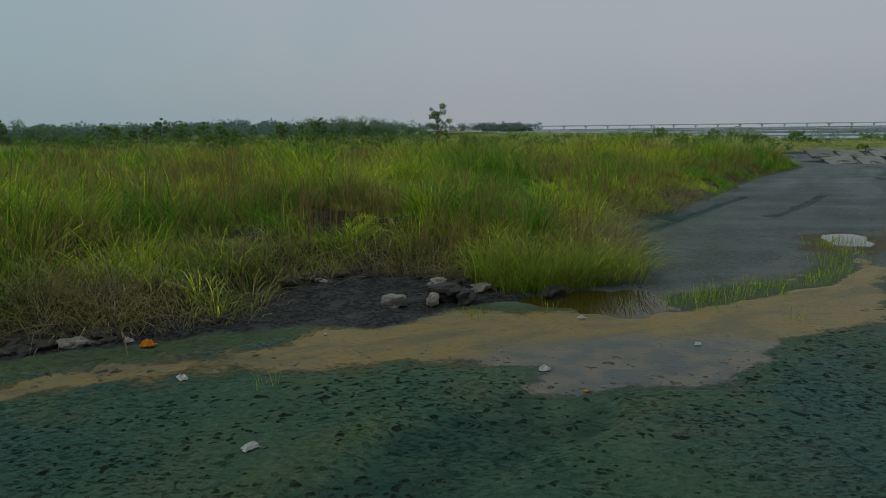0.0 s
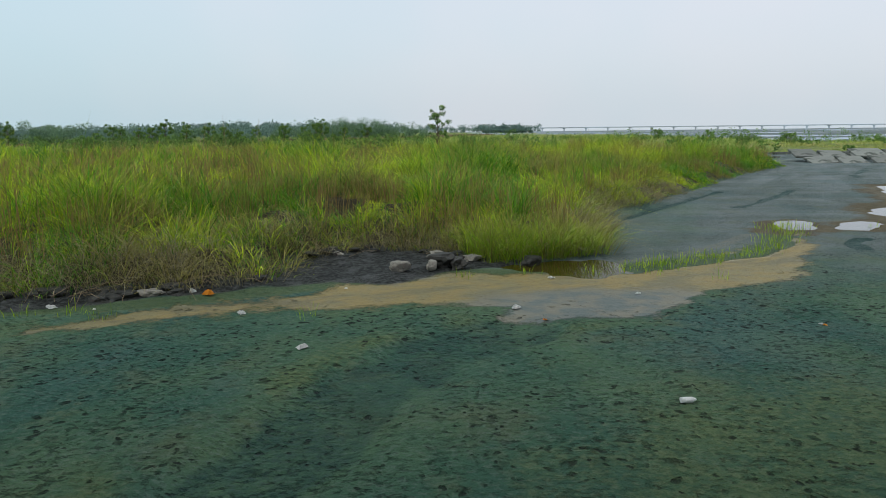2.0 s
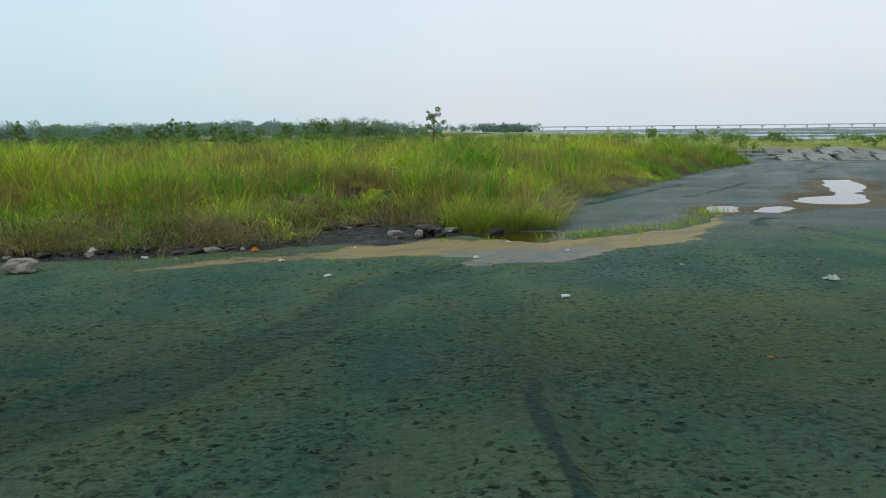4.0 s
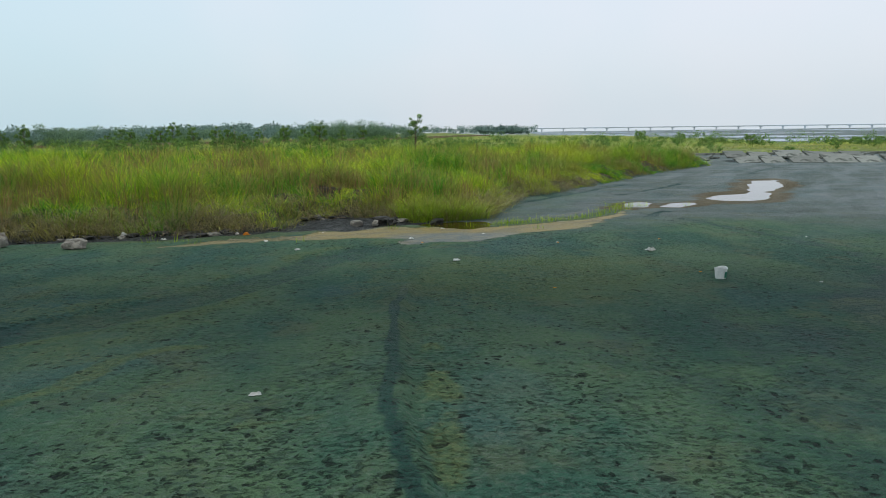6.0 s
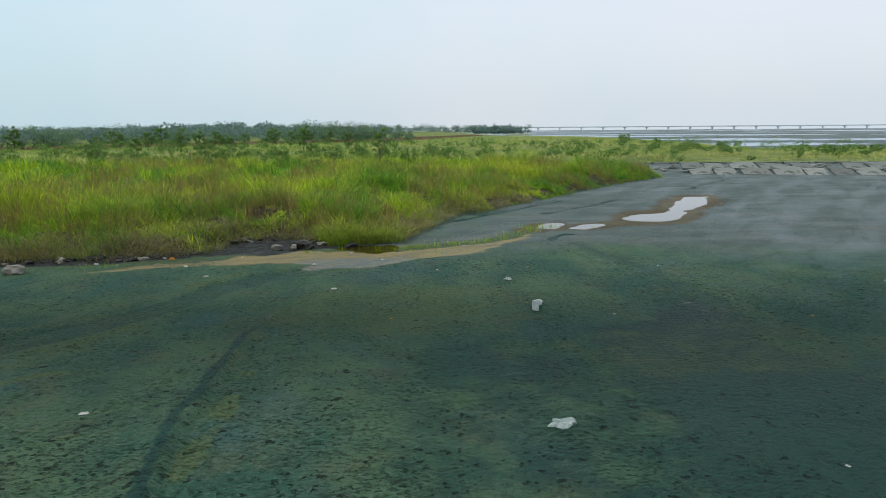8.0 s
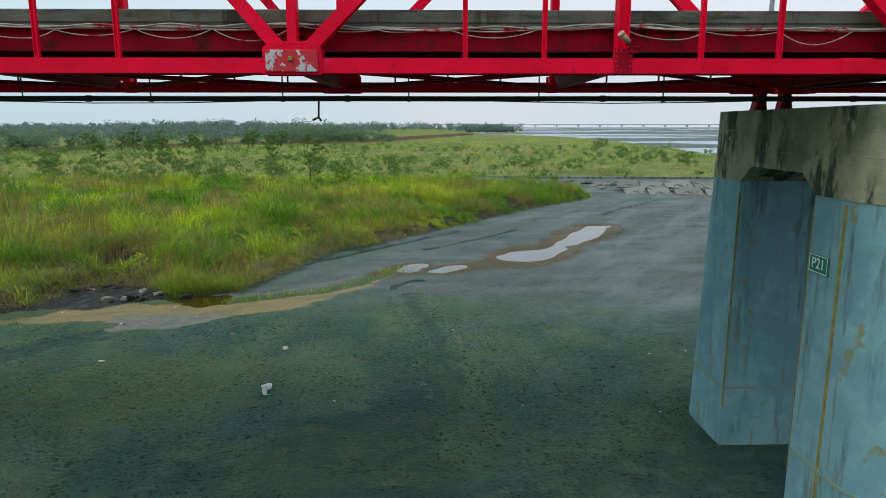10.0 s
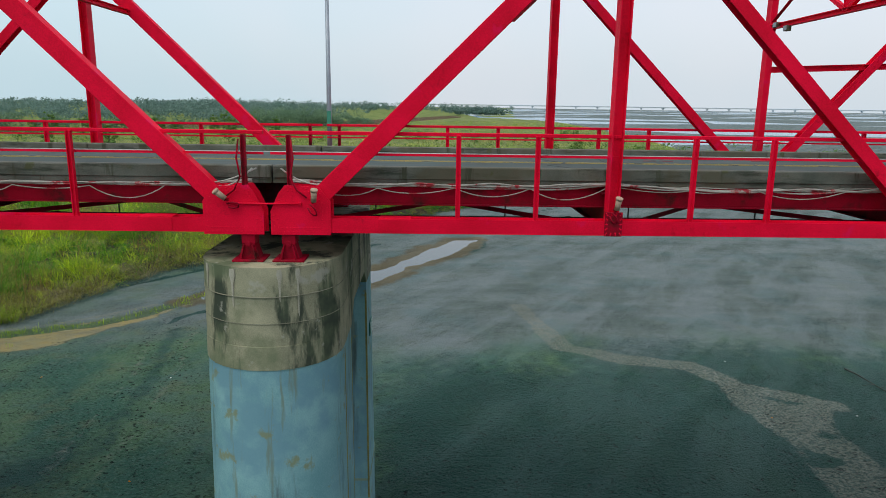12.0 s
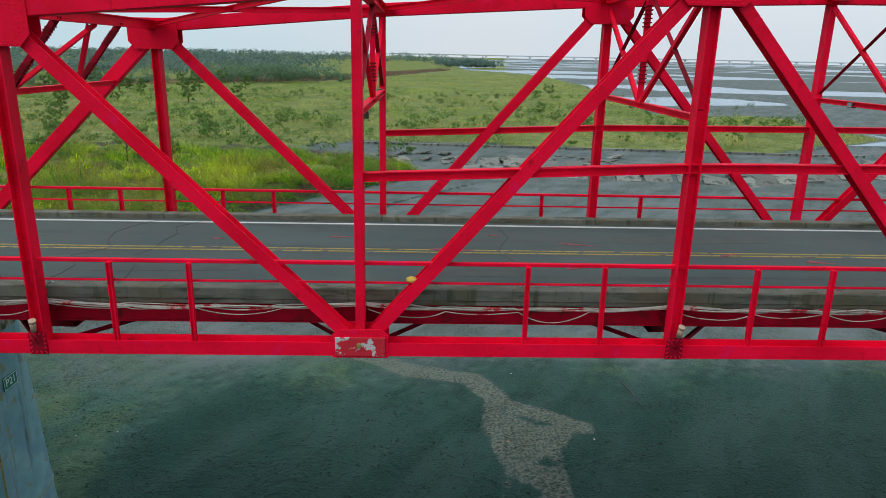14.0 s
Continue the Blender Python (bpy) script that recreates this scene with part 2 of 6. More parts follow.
def ground_material():
    m, nt, bsdf = blank("dark_river_sand")
    big, mid, fine, grit = noise_node(nt, 0.16, 5), noise_node(nt, 1.4, 6), noise_node(nt, 9, 5, 0.65), noise_node(nt, 40, 3)
    streak = noise_node(nt, 0.35, 5, 0.6, stretch=(1.0, 0.35, 1.0))
    ripple = noise_node(nt, 5.2, 5, 0.62, stretch=(1.0, 1.6, 1.0))
    pock = noise_node(nt, 8.5, 4, 0.55, stretch=(1.0, 1.7, 1.0))
    lane = noise_node(nt, 0.22, 6, 0.6, stretch=(0.5, 1.6, 1.0))
    flow = attr(nt, "flow")
    # Dark teal sand at low y: lens vignette and colour grade put into the tone.
    teal_zone = ramp01(nt, calc(nt, "ADD", attr(nt, "teal_zone"), calc(nt, "MULTIPLY", calc(nt, "SUBTRACT", big, 0.5), 1.2)), 0.2, 0.8)
    sheet = calc(nt, "MULTIPLY", ramp01(nt, noise_node(nt, 0.34, 6, 0.6, flow=(58, 4.5)), 0.42, 0.6), flow)
    vein = noise_node(nt, 0.8, 5, 0.6, flow=(66, 4.0))
    grey = blend(nt, ramp01(nt, calc(nt, "ADD", calc(nt, "MULTIPLY", lane, 0.7), calc(nt, "MULTIPLY", vein, 0.3)), 0.36, 0.64), (0.088, 0.116, 0.110), (0.146, 0.174, 0.172))
    # Smooth sheets: their bluish sheen is painted into the tones too.
    grey = blend(nt, calc(nt, "MULTIPLY", sheet, 0.35), grey, (0.120, 0.144, 0.160))
    teal = blend(nt, ramp01(nt, calc(nt, "ADD", calc(nt, "MULTIPLY", big, 0.5), calc(nt, "MULTIPLY", streak, 0.5)), 0.42, 0.58), (0.036, 0.100, 0.070), (0.078, 0.142, 0.078))
    teal = blend(nt, calc(nt, "MULTIPLY", sheet, 0.4), teal, (0.052, 0.102, 0.104))
    teal = blend(nt, calc(nt, "MULTIPLY", calc(nt, "MULTIPLY", ramp01(nt, vein, 0.52, 0.68), flow), 0.4), teal, (0.066, 0.106, 0.104))
    sand = blend(nt, teal_zone, grey, teal)
    sand = blend(nt, calc(nt, "MULTIPLY", ramp01(nt, noise_node(nt, 0.2, 5, 0.6), 0.5, 0.62), 0.35), sand, (0.058, 0.116, 0.122))
    ochre = ramp01(nt, noise_node(nt, 0.5, 6, 0.65), 0.52, 0.68)
    sand = blend(nt, calc(nt, "MULTIPLY", ochre, calc(nt, "SUBTRACT", 0.5, calc(nt, "MULTIPLY", flow, 0.35))), sand, (0.112, 0.128, 0.072))
    sand = blend(nt, calc(nt, "MULTIPLY", ramp01(nt, fine, 0.52, 0.60), calc(nt, "SUBTRACT", 0.42, calc(nt, "MULTIPLY", teal_zone, 0.14))), sand, (0.128, 0.170, 0.146))
    calm = calc(nt, "SUBTRACT", 1.0, calc(nt, "MULTIPLY", sheet, 0.7))
    # Shaded and lit sides of the small relief, painted into the sand colour.
    shade_tick = calc(nt, "MULTIPLY", calc(nt, "MAXIMUM", calc(nt, "MULTIPLY", ramp01(nt, ripple, 0.44, 0.36), 0.5), ramp01(nt, pock, 0.43, 0.36)), calm)
    shade_tick = calc(nt, "MULTIPLY", shade_tick, calc(nt, "ADD", 0.3, calc(nt, "MULTIPLY", ramp01(nt, noise_node(nt, 0.42, 5, 0.6), 0.4, 0.58), 0.8)))
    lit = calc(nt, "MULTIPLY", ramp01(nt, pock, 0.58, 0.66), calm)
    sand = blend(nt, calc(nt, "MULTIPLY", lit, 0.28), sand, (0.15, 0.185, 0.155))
    sand = blend(nt, calc(nt, "MULTIPLY", shade_tick, 0.62), sand, (0.009, 0.022, 0.018))
    sand = blend(nt, calc(nt, "MULTIPLY", ramp01(nt, mid, 0.52, 0.68), 0.25), sand, (0.078, 0.112, 0.08))
    edge = calc(nt, "SUBTRACT", calc(nt, "ADD", calc(nt, "MULTIPLY", mid, 0.8), calc(nt, "MULTIPLY", fine, 0.5)), 0.65)

    def zone(name, lo=0.4, hi=0.62):
        return ramp01(nt, calc(nt, "ADD", attr(nt, name), edge), lo, hi)
    wet_dark, silt, algae, crust, soil = zone("wet_dark", 0.35, 0.8), zone("silt", 0.36, 0.6), zone("algae", 0.3, 0.9), zone("crust", 0.4, 0.75), zone("soil")
    # Wet sand and painted shade share this dark tone.
    col = blend(nt, calc(nt, "MULTIPLY", wet_dark, 0.85), sand, (0.012, 0.050, 0.042))
    col = blend(nt, calc(nt, "MULTIPLY", algae, 0.55), col, blend(nt, ramp01(nt, fine, 0.4, 0.6), (0.085, 0.128, 0.052), (0.128, 0.165, 0.06)))
    silt_tone = blend(nt, ramp01(nt, calc(nt, "ADD", calc(nt, "MULTIPLY", streak, 0.5), calc(nt, "MULTIPLY", mid, 0.5)), 0.42, 0.58), (0.205, 0.160, 0.055), (0.17, 0.152, 0.070))
    silt_tone = blend(nt, calc(nt, "MULTIPLY", ramp01(nt, noise_node(nt, 1.3, 6, 0.65, flow=(20, 3.0)), 0.48, 0.62), 0.7), silt_tone, (0.102, 0.100, 0.058))
    silt_tone = blend(nt, calc(nt, "MULTIPLY", ramp01(nt, fine, 0.44, 0.36), 0.55), silt_tone, (0.06, 0.055, 0.034))
    # Grey-blue tone paints the sky's sheen on the film of water.
    silt_tone = blend(nt, ramp01(nt, calc(nt, "ADD", attr(nt, "film"), edge), 0.05, 0.6), silt_tone, blend(nt, ramp01(nt, mid, 0.4, 0.6), (0.088, 0.112, 0.104), (0.15, 0.148, 0.11)))
    col = blend(nt, calc(nt, "MULTIPLY", zone("rim", 0.3, 0.8), 0.85), col, blend(nt, mid, (0.055, 0.052, 0.030), (0.15, 0.115, 0.06)))
    col = blend(nt, silt, col, silt_tone)
    crust = calc(nt, "MULTIPLY", crust, calc(nt, "ADD", 0.25, calc(nt, "MULTIPLY", ramp01(nt, noise_node(nt, 7.5, 4, 0.6), 0.40, 0.60), 0.75)))
    col = blend(nt, calc(nt, "MULTIPLY", crust, 0.85), col, (0.165, 0.175, 0.142))
    mud_tone = blend(nt, ramp01(nt, fine, 0.42, 0.6), (0.018, 0.021, 0.020), (0.062, 0.068, 0.066))
    col = blend(nt, zone("mud", 0.3, 0.7), col, blend(nt, calc(nt, "MULTIPLY", ramp01(nt, mid, 0.5, 0.65), 0.6), mud_tone, (0.085, 0.092, 0.092)))
    col = blend(nt, soil, col, blend(nt, mid, (0.022, 0.022, 0.016), (0.06, 0.052, 0.03)))
    meadow = blend(nt, ramp01(nt, noise_node(nt, 0.06, 5), 0.35, 0.65), (0.12, 0.165, 0.045), (0.21, 0.24, 0.085))
    meadow = blend(nt, calc(nt, "MULTIPLY", ramp01(nt, noise_node(nt, 0.5, 5, 0.7), 0.44, 0.6), 0.7), meadow, (0.085, 0.125, 0.035))
    col = blend(nt, zone("meadow"), col, meadow)
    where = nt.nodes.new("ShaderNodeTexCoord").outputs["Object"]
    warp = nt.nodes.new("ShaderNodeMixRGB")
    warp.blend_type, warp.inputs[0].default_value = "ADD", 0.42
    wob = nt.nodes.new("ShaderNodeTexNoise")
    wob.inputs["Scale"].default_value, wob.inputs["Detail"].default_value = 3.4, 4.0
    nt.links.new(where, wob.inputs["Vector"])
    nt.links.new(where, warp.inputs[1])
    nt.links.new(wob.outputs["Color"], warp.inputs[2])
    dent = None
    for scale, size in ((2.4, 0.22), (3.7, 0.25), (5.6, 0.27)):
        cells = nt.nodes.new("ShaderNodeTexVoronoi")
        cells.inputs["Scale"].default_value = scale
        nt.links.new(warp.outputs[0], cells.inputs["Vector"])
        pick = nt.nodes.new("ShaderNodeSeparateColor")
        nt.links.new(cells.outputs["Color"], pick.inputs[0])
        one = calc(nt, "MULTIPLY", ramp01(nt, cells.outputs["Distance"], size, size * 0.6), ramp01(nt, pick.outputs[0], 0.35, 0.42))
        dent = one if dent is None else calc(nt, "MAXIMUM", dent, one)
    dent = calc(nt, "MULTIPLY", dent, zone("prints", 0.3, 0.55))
    # Dents filled near black: their inner shade painted in, besides the bump.
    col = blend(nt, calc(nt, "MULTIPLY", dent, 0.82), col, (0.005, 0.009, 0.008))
    nt.links.new(col, bsdf.inputs["Base Color"])
    rough = calc(nt, "SUBTRACT", calc(nt, "SUBTRACT", 0.74, calc(nt, "MULTIPLY", calc(nt, "MAXIMUM", wet_dark, calc(nt, "MULTIPLY", sheet, 0.4)), 0.24)), calc(nt, "MULTIPLY", silt, 0.2))
    nt.links.new(calc(nt, "ADD", rough, calc(nt, "MULTIPLY", zone("meadow"), 0.3)), bsdf.inputs["Roughness"])
    h = calc(nt, "ADD", calc(nt, "MULTIPLY", ripple, calc(nt, "SUBTRACT", 0.9, calc(nt, "MULTIPLY", sheet, 0.7))), calc(nt, "ADD", calc(nt, "MULTIPLY", fine, 0.45), calc(nt, "MULTIPLY", grit, 0.12)))
    h = calc(nt, "SUBTRACT", h, calc(nt, "MULTIPLY", shade_tick, 0.4))
    h = calc(nt, "MULTIPLY", h, calc(nt, "SUBTRACT", 1.0, calc(nt, "MULTIPLY", silt, 0.85)))
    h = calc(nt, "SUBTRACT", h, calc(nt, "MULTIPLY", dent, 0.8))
    nt.links.new(calc(nt, "ADD", 0.05, calc(nt, "MULTIPLY", calc(nt, "MAXIMUM", silt, calc(nt, "MULTIPLY", sheet, 0.4)), 0.12)), bsdf.inputs["Specular IOR Level"])
    bump(nt, bsdf, h, 1.0, 0.14)
    return m


def water_material(name, tint, rough=0.03, relief=0.02, scale=3.0, gloss=0.8):
    m, nt, bsdf = blank(name)
    bsdf.inputs["Base Color"].default_value = (*tint, 1)
    bsdf.inputs["Roughness"].default_value, bsdf.inputs["IOR"].default_value = rough, 1.33
    bsdf.inputs["Specular IOR Level"].default_value = gloss
    bump(nt, bsdf, noise_node(nt, scale, 3), relief, 0.02)
    return m


SAND = ground_material()
PUDDLE = water_material("still_puddle_water", (0.06, 0.07, 0.07))
POOL = water_material("brown_pool_water", (0.04, 0.034, 0.006), gloss=0.35)
RIVER = water_material("river_water", (0.16, 0.27, 0.35), 0.22, 0.35, 0.4, 0.35)


# ---- mesh tools ----
def part(name, bm, material, parent, label=""):
    data = bpy.data.meshes.new(name)
    bm.to_mesh(data)
    bm.free()
    data.materials.append(material)
    ob = new(name, data)
    ob.parent = parent
    if label:
        ob["label"] = label
    return ob


def share(name, data, material, parent, m=None):
    """Another object on a mesh that stands already."""
    ob = new(name, data)
    ob.parent = parent
    if m is not None:
        ob.matrix_basis = m
    return ob


def thing(name, label, category, group="", kind="", at=(0, 0, 0)):
    ob = new(name)
    ob.location = at
    ob.empty_display_size = 0.2
    return tagged(ob, label, category, group, kind)


def box(bm, c, size, bevel=0.0, turn=None):
    """A box by centre and size, with rounded edges where bevel is given."""
    m = Matrix.Translation(c) @ (turn or Matrix.Identity(4)) @ Matrix.Diagonal((*size, 1))
    made = bmesh.ops.create_cube(bm, size=1, matrix=m)["verts"]
    if bevel:
        edges = list({e for v in made for e in v.link_edges})
        bmesh.ops.bevel(bm, geom=edges, offset=bevel, segments=1, affect="EDGES")
    return bm


def block(c, size, bevel=0.0, turn=None):
    return box(bmesh.new(), c, size, bevel, turn)


def along(a, b, up=(0, 1, 0)):
    """A frame of reference at the middle of a-b: local x runs along it, local y lies along up."""
    a, b = Vector(a), Vector(b)
    x = (b - a).normalized()
    if abs(x.dot(Vector(up))) > 0.95:
        up = (1, 0, 0)
    y = (Vector(up) - x * x.dot(Vector(up))).normalized()
    z = x.cross(y)
    return Matrix.Translation((a + b) / 2) @ Matrix((x, y, z)).transposed().to_4x4(), (b - a).length


def beam(a, b, deep, wide, kind="box", plate=0.025):
    """A steel member from a to b: deep across its run in the truss plane, wide across that plane."""
    bm = bmesh.new()
    m, length = along(a, b)
    w, d, t = wide / 2, deep / 2, plate
    if kind == "box":
        box(bm, (0, 0, 0), (length, wide, deep), 0.008)
    else:
        outline = {"H": [(-w, -d), (-w + t, -d), (-w + t, -t / 2), (w - t, -t / 2), (w - t, -d), (w, -d), (w, d), (w - t, d), (w - t, t / 2), (-w + t, t / 2), (-w + t, d), (-w, d)],
                   "I": [(-w, -d), (w, -d), (w, -d + t), (t / 2, -d + t), (t / 2, d - t), (w, d - t), (w, d), (-w, d), (-w, d - t), (-t / 2, d - t), (-t / 2, -d + t), (-w, -d + t)],
                   "L": [(-w, -d), (w, -d), (w, -d + t), (-w + t, -d + t), (-w + t, d), (-w, d)]}[kind]
        prism(bm, outline, -length / 2, length / 2, "x")
    bmesh.ops.transform(bm, matrix=m, verts=bm.verts)
    return bm


def smooth(ob, degrees=35):
    ob.data.polygons.foreach_set("use_smooth", np.ones(len(ob.data.polygons), bool))
    ob.data.set_sharp_from_angle(angle=radians(degrees))
    return ob


def tube(bm, pts, r, sides=6, r_end=None):
    """A round bar along points, tapered to r_end, with closed ends."""
    pts = [Vector(p) for p in pts]
    rings = []
    for i, p in enumerate(pts):
        d = (pts[min(i + 1, len(pts) - 1)] - pts[max(i - 1, 0)]).normalized()
        side = d.cross(Vector((0, 0, 1)) if abs(d.z) < 0.9 else Vector((1, 0, 0))).normalized()
        upw = side.cross(d)
        rr = r if r_end is None else r + (r_end - r) * i / (len(pts) - 1)
        rings.append([bm.verts.new(p + rr * (math.cos(a) * side + math.sin(a) * upw)) for a in (2 * math.pi * k / sides for k in range(sides))])
    for a, b in zip(rings, rings[1:]):
        for k in range(sides):
            f = bm.faces.new((a[k], a[(k + 1) % sides], b[(k + 1) % sides], b[k]))
            f.smooth = True
    bm.faces.new(rings[0][::-1])
    bm.faces.new(rings[-1])
    return bm


def prism(bm, outline, lo, hi, axis="z", bevel=0.0):
    """A straight solid over an outline; axis names the way it is pulled."""
    def at(p, h):
        return {"z": (p[0], p[1], h), "y": (p[0], h, p[1]), "x": (h, p[0], p[1])}[axis]
    a = [bm.verts.new(at(p, lo)) for p in outline]
    b = [bm.verts.new(at(p, hi)) for p in outline]
    faces = [bm.faces.new(a[::-1]), bm.faces.new(b)]
    for i in range(len(a)):
        j = (i + 1) % len(a)
        faces.append(bm.faces.new((a[i], a[j], b[j], b[i])))
    bmesh.ops.recalc_face_normals(bm, faces=bm.faces)
    if bevel:
        edges = list({e for f in faces for e in f.edges})
        bmesh.ops.bevel(bm, geom=edges, offset=bevel, segments=1, affect="EDGES")
    return bm


def mesh_from(name, verts, faces, material, **attrs):
    """A mesh from arrays: faces all with the same number of corners."""
    verts, faces = np.asarray(verts, np.float32), np.asarray(faces, np.int32)
    data = bpy.data.meshes.new(name)
    n, k = faces.shape
    data.vertices.add(len(verts))
    data.vertices.foreach_set("co", verts.ravel())
    data.loops.add(n * k)
    data.loops.foreach_set("vertex_index", faces.ravel())
    data.polygons.add(n)
    data.polygons.foreach_set("loop_start", np.arange(n, dtype=np.int32) * k)
    data.update(calc_edges=True)
    for key, v in attrs.items():
        data.attributes.new(key, "FLOAT", "POINT").data.foreach_set("value", np.asarray(v, np.float32))
    data.materials.append(material)
    return new(name, data)


def soft(v, lo, hi):
    s = np.clip((v - lo) / (hi - lo), 0, 1)
    return s * s * (3 - 2 * s)


def wave_noise(x, y, scale, seed):
    """Smooth value noise on arrays, about 0..1."""
    rng = np.random.default_rng(seed)
    table = rng.random((128, 128))
    u, v = np.asarray(x) * scale, np.asarray(y) * scale
    i, j = np.floor(u).astype(int), np.floor(v).astype(int)
    f, g = u - i, v - j
    f, g = f * f * (3 - 2 * f), g * g * (3 - 2 * g)
    a, b = table[i % 128, j % 128], table[(i + 1) % 128, j % 128]
    c, d = table[i % 128, (j + 1) % 128], table[(i + 1) % 128, (j + 1) % 128]
    return (a * (1 - f) + b * f) * (1 - g) + (c * (1 - f) + d * f) * g


def fbm(x, y, scale, seed, octaves=4):
    return sum(wave_noise(x, y, scale * 2 ** k, seed + k) * 0.5 ** (k + 1) for k in range(octaves)) / (1 - 0.5 ** octaves)


def near_line(x, y, line):
    """The distance of points to a line of points, and how far along it the nearest place is (0..1)."""
    best, where = np.full(np.shape(x), 1e9), np.zeros(np.shape(x))
    for k, ((ax, ay), (bx, by)) in enumerate(zip(line, line[1:])):
        dx, dy = bx - ax, by - ay
        s = np.clip(((x - ax) * dx + (y - ay) * dy) / (dx * dx + dy * dy), 0, 1)
        d = np.hypot(x - ax - s * dx, y - ay - s * dy)
        where = np.where(d < best, (k + s) / (len(line) - 1), where)
        best = np.minimum(best, d)
    return best, where


def inside(x, y, outline):
    """Distance to an outline, positive within it."""
    odd = np.zeros(np.shape(x), bool)
    for (ax, ay), (bx, by) in zip(outline, outline[1:] + outline[:1]):
        if ay != by:
            odd ^= ((ay > y) != (by > y)) & (x < (bx - ax) * (y - ay) / (by - ay) + ax)
    d, _ = near_line(x, y, outline + outline[:1])
    return np.where(odd, d, -d)

# ---- ground ----
FIELD = [(-320, 6), (-60, 17), (-42, 20.2), (-39, 21.2), (-36, 21.4), (-33.3, 22.2), (-31.9, 23.1), (-31.6, 26.5), (-29.9, 28.4), (-27.5, 27.5),
         (-24.8, 25.6), (-22, 26.8), (-20.5, 31.8), (-18.5, 40), (-15, 43.6), (-9.5, 51), (-3.6, 59.7), (0.5, 66), (6, 73), (12.5, 80),
         (13, 88), (9, 93), (2, 101), (-14, 108), (-320, 112)]
FAR_FIELD = [(-320, 110), (-14, 110), (0, 119), (15, 122), (45, 114), (80, 112), (118, 139), (122, 181), (112, 198), (94, 190), (84, 196),
             (90, 232), (96, 283), (109, 391), (118, 610), (90, 725), (40, 760), (-37, 410), (-104, 338), (-150, 250), (-320, 215)]
BROWN = [(-320, 215), (-150, 250), (-104, 338), (-37, 410), (40, 760), (30, 800), (-60, 470), (-120, 380), (-170, 290), (-320, 240)]
SILT = [(-36, 18.7), (-33.7, 19.6), (-32.4, 20.2), (-30.9, 21), (-29.1, 22.1), (-27.4, 22.9), (-25.6, 23.1), (-24.3, 23.4), (-21.1, 23.6),
        (-19.6, 24.9), (-17.1, 26.6), (-15.2, 28.3), (-12.7, 32.0), (-13.8, 28.2), (-15.9, 24.6), (-18.1, 21.9), (-20.3, 20.8),
        (-21.9, 19.5), (-22.6, 18.2), (-23.7, 18.2), (-25.4, 18.5), (-25.7, 19.4), (-27.6, 19.8), (-29.3, 19.3), (-31, 19.1), (-36, 17.8)]
POOL_EDGE = [(-24.8, 24.1), (-23.9, 24.8), (-23.0, 25.0), (-22.0, 24.8), (-21.9, 23.9), (-22.7, 23.3), (-24.0, 23.5)]
MUD_EDGE = [(-37, 19.4), (-34.5, 20.6), (-32.7, 21.3), (-30.5, 21.9), (-28.1, 22.5), (-26.0, 23.9), (-24.4, 25.3), (-24.8, 27.5), (-27, 29.8), (-30, 29.4), (-32.5, 25), (-35, 22), (-44, 21), (-44, 18.6)]
PUDDLE_EDGE = [(-4.8, 38.6), (-2.6, 40.9), (0.2, 42.6), (3.3, 49.7), (6.0, 54.4), (8.2, 54.3), (5.6, 48.2), (1.6, 42.8), (-0.3, 38.1), (-2.9, 34.4), (-4.9, 34.6)]
SMALL_EDGES = [[(-12.4, 32.7), (-11.6, 34.0), (-10.7, 34.4), (-10.9, 33.0), (-11.4, 31.9)], [(-10.0, 32.2), (-8.6, 33.6), (-7.9, 33.9), (-8.4, 32.6), (-9.2, 31.8)]]
GULLY = [(-46, 0), (-36, 3.2), (-32.7, 6.2), (-31.0, 8.4), (-30.0, 10.3), (-29.1, 12.4), (-28.4, 14.2), (-27.2, 16.2), (-25.6, 17.4)]
RIDGE = [(-24.9, 9.5), (-25.2, 6.6), (-25.05, 3.4), (-24.9, 0.6), (-24.65, -1.4), (-24.3, -3.2), (-24.0, -5)]
ALGAE_LINES = [[(-33.5, -1.2), (-31.45, 0.75), (-30.8, 1.5), (-30.5, 3.0), (-29.9, 3.7), (-28.6, 4.1)], [(-24.5, 3.6), (-24.25, 0), (-24.3, -2)], [(-27.3, -0.2), (-25.2, 0.05)]]
SHADED_WET = [(-14.5, 7.4), (-12, 8.4), (-10.4, 11.9), (-9.6, 10), (-9.8, 7), (-9.4, 3.1), (-8.6, 0), (-8, -6), (-15.4, -6), (-15, 0.8), (-14.7, 3.4), (-15.2, 4.6)]
CRUST_LINE = [(9.4, 31), (9.8, 28.2), (10.9, 22.6), (13.8, 20.8), (16.9, 19.9), (18.2, 17.2), (21.6, 15.0)]
CRUST_PATCH = [(17.2, 18.4), (21.7, 15.0), (20.4, 12.8), (20.2, 5), (16.6, 5), (17.4, 11.5), (16.8, 15)]
SCARPS = [[(-19.2, 35.6), (-14.2, 42.2), (-7.5, 50.9)], [(-10.5, 41.2), (-7.9, 44.1), (-4.8, 47.8), (-1.6, 52)],
          [(-12.5, 26.9), (-12.1, 28.3), (-11.7, 28.9), (-10.7, 29.4)], [(9.7, 62.7), (11.3, 66), (13.5, 68.6), (21.3, 78.4)]]
RUN = [(-12.4, 32.6), (-13.2, 31.4), (-14.8, 28.3), (-16.8, 26.1), (-18.7, 25.3), (-20.5, 24.4), (-21.8, 23.9)]


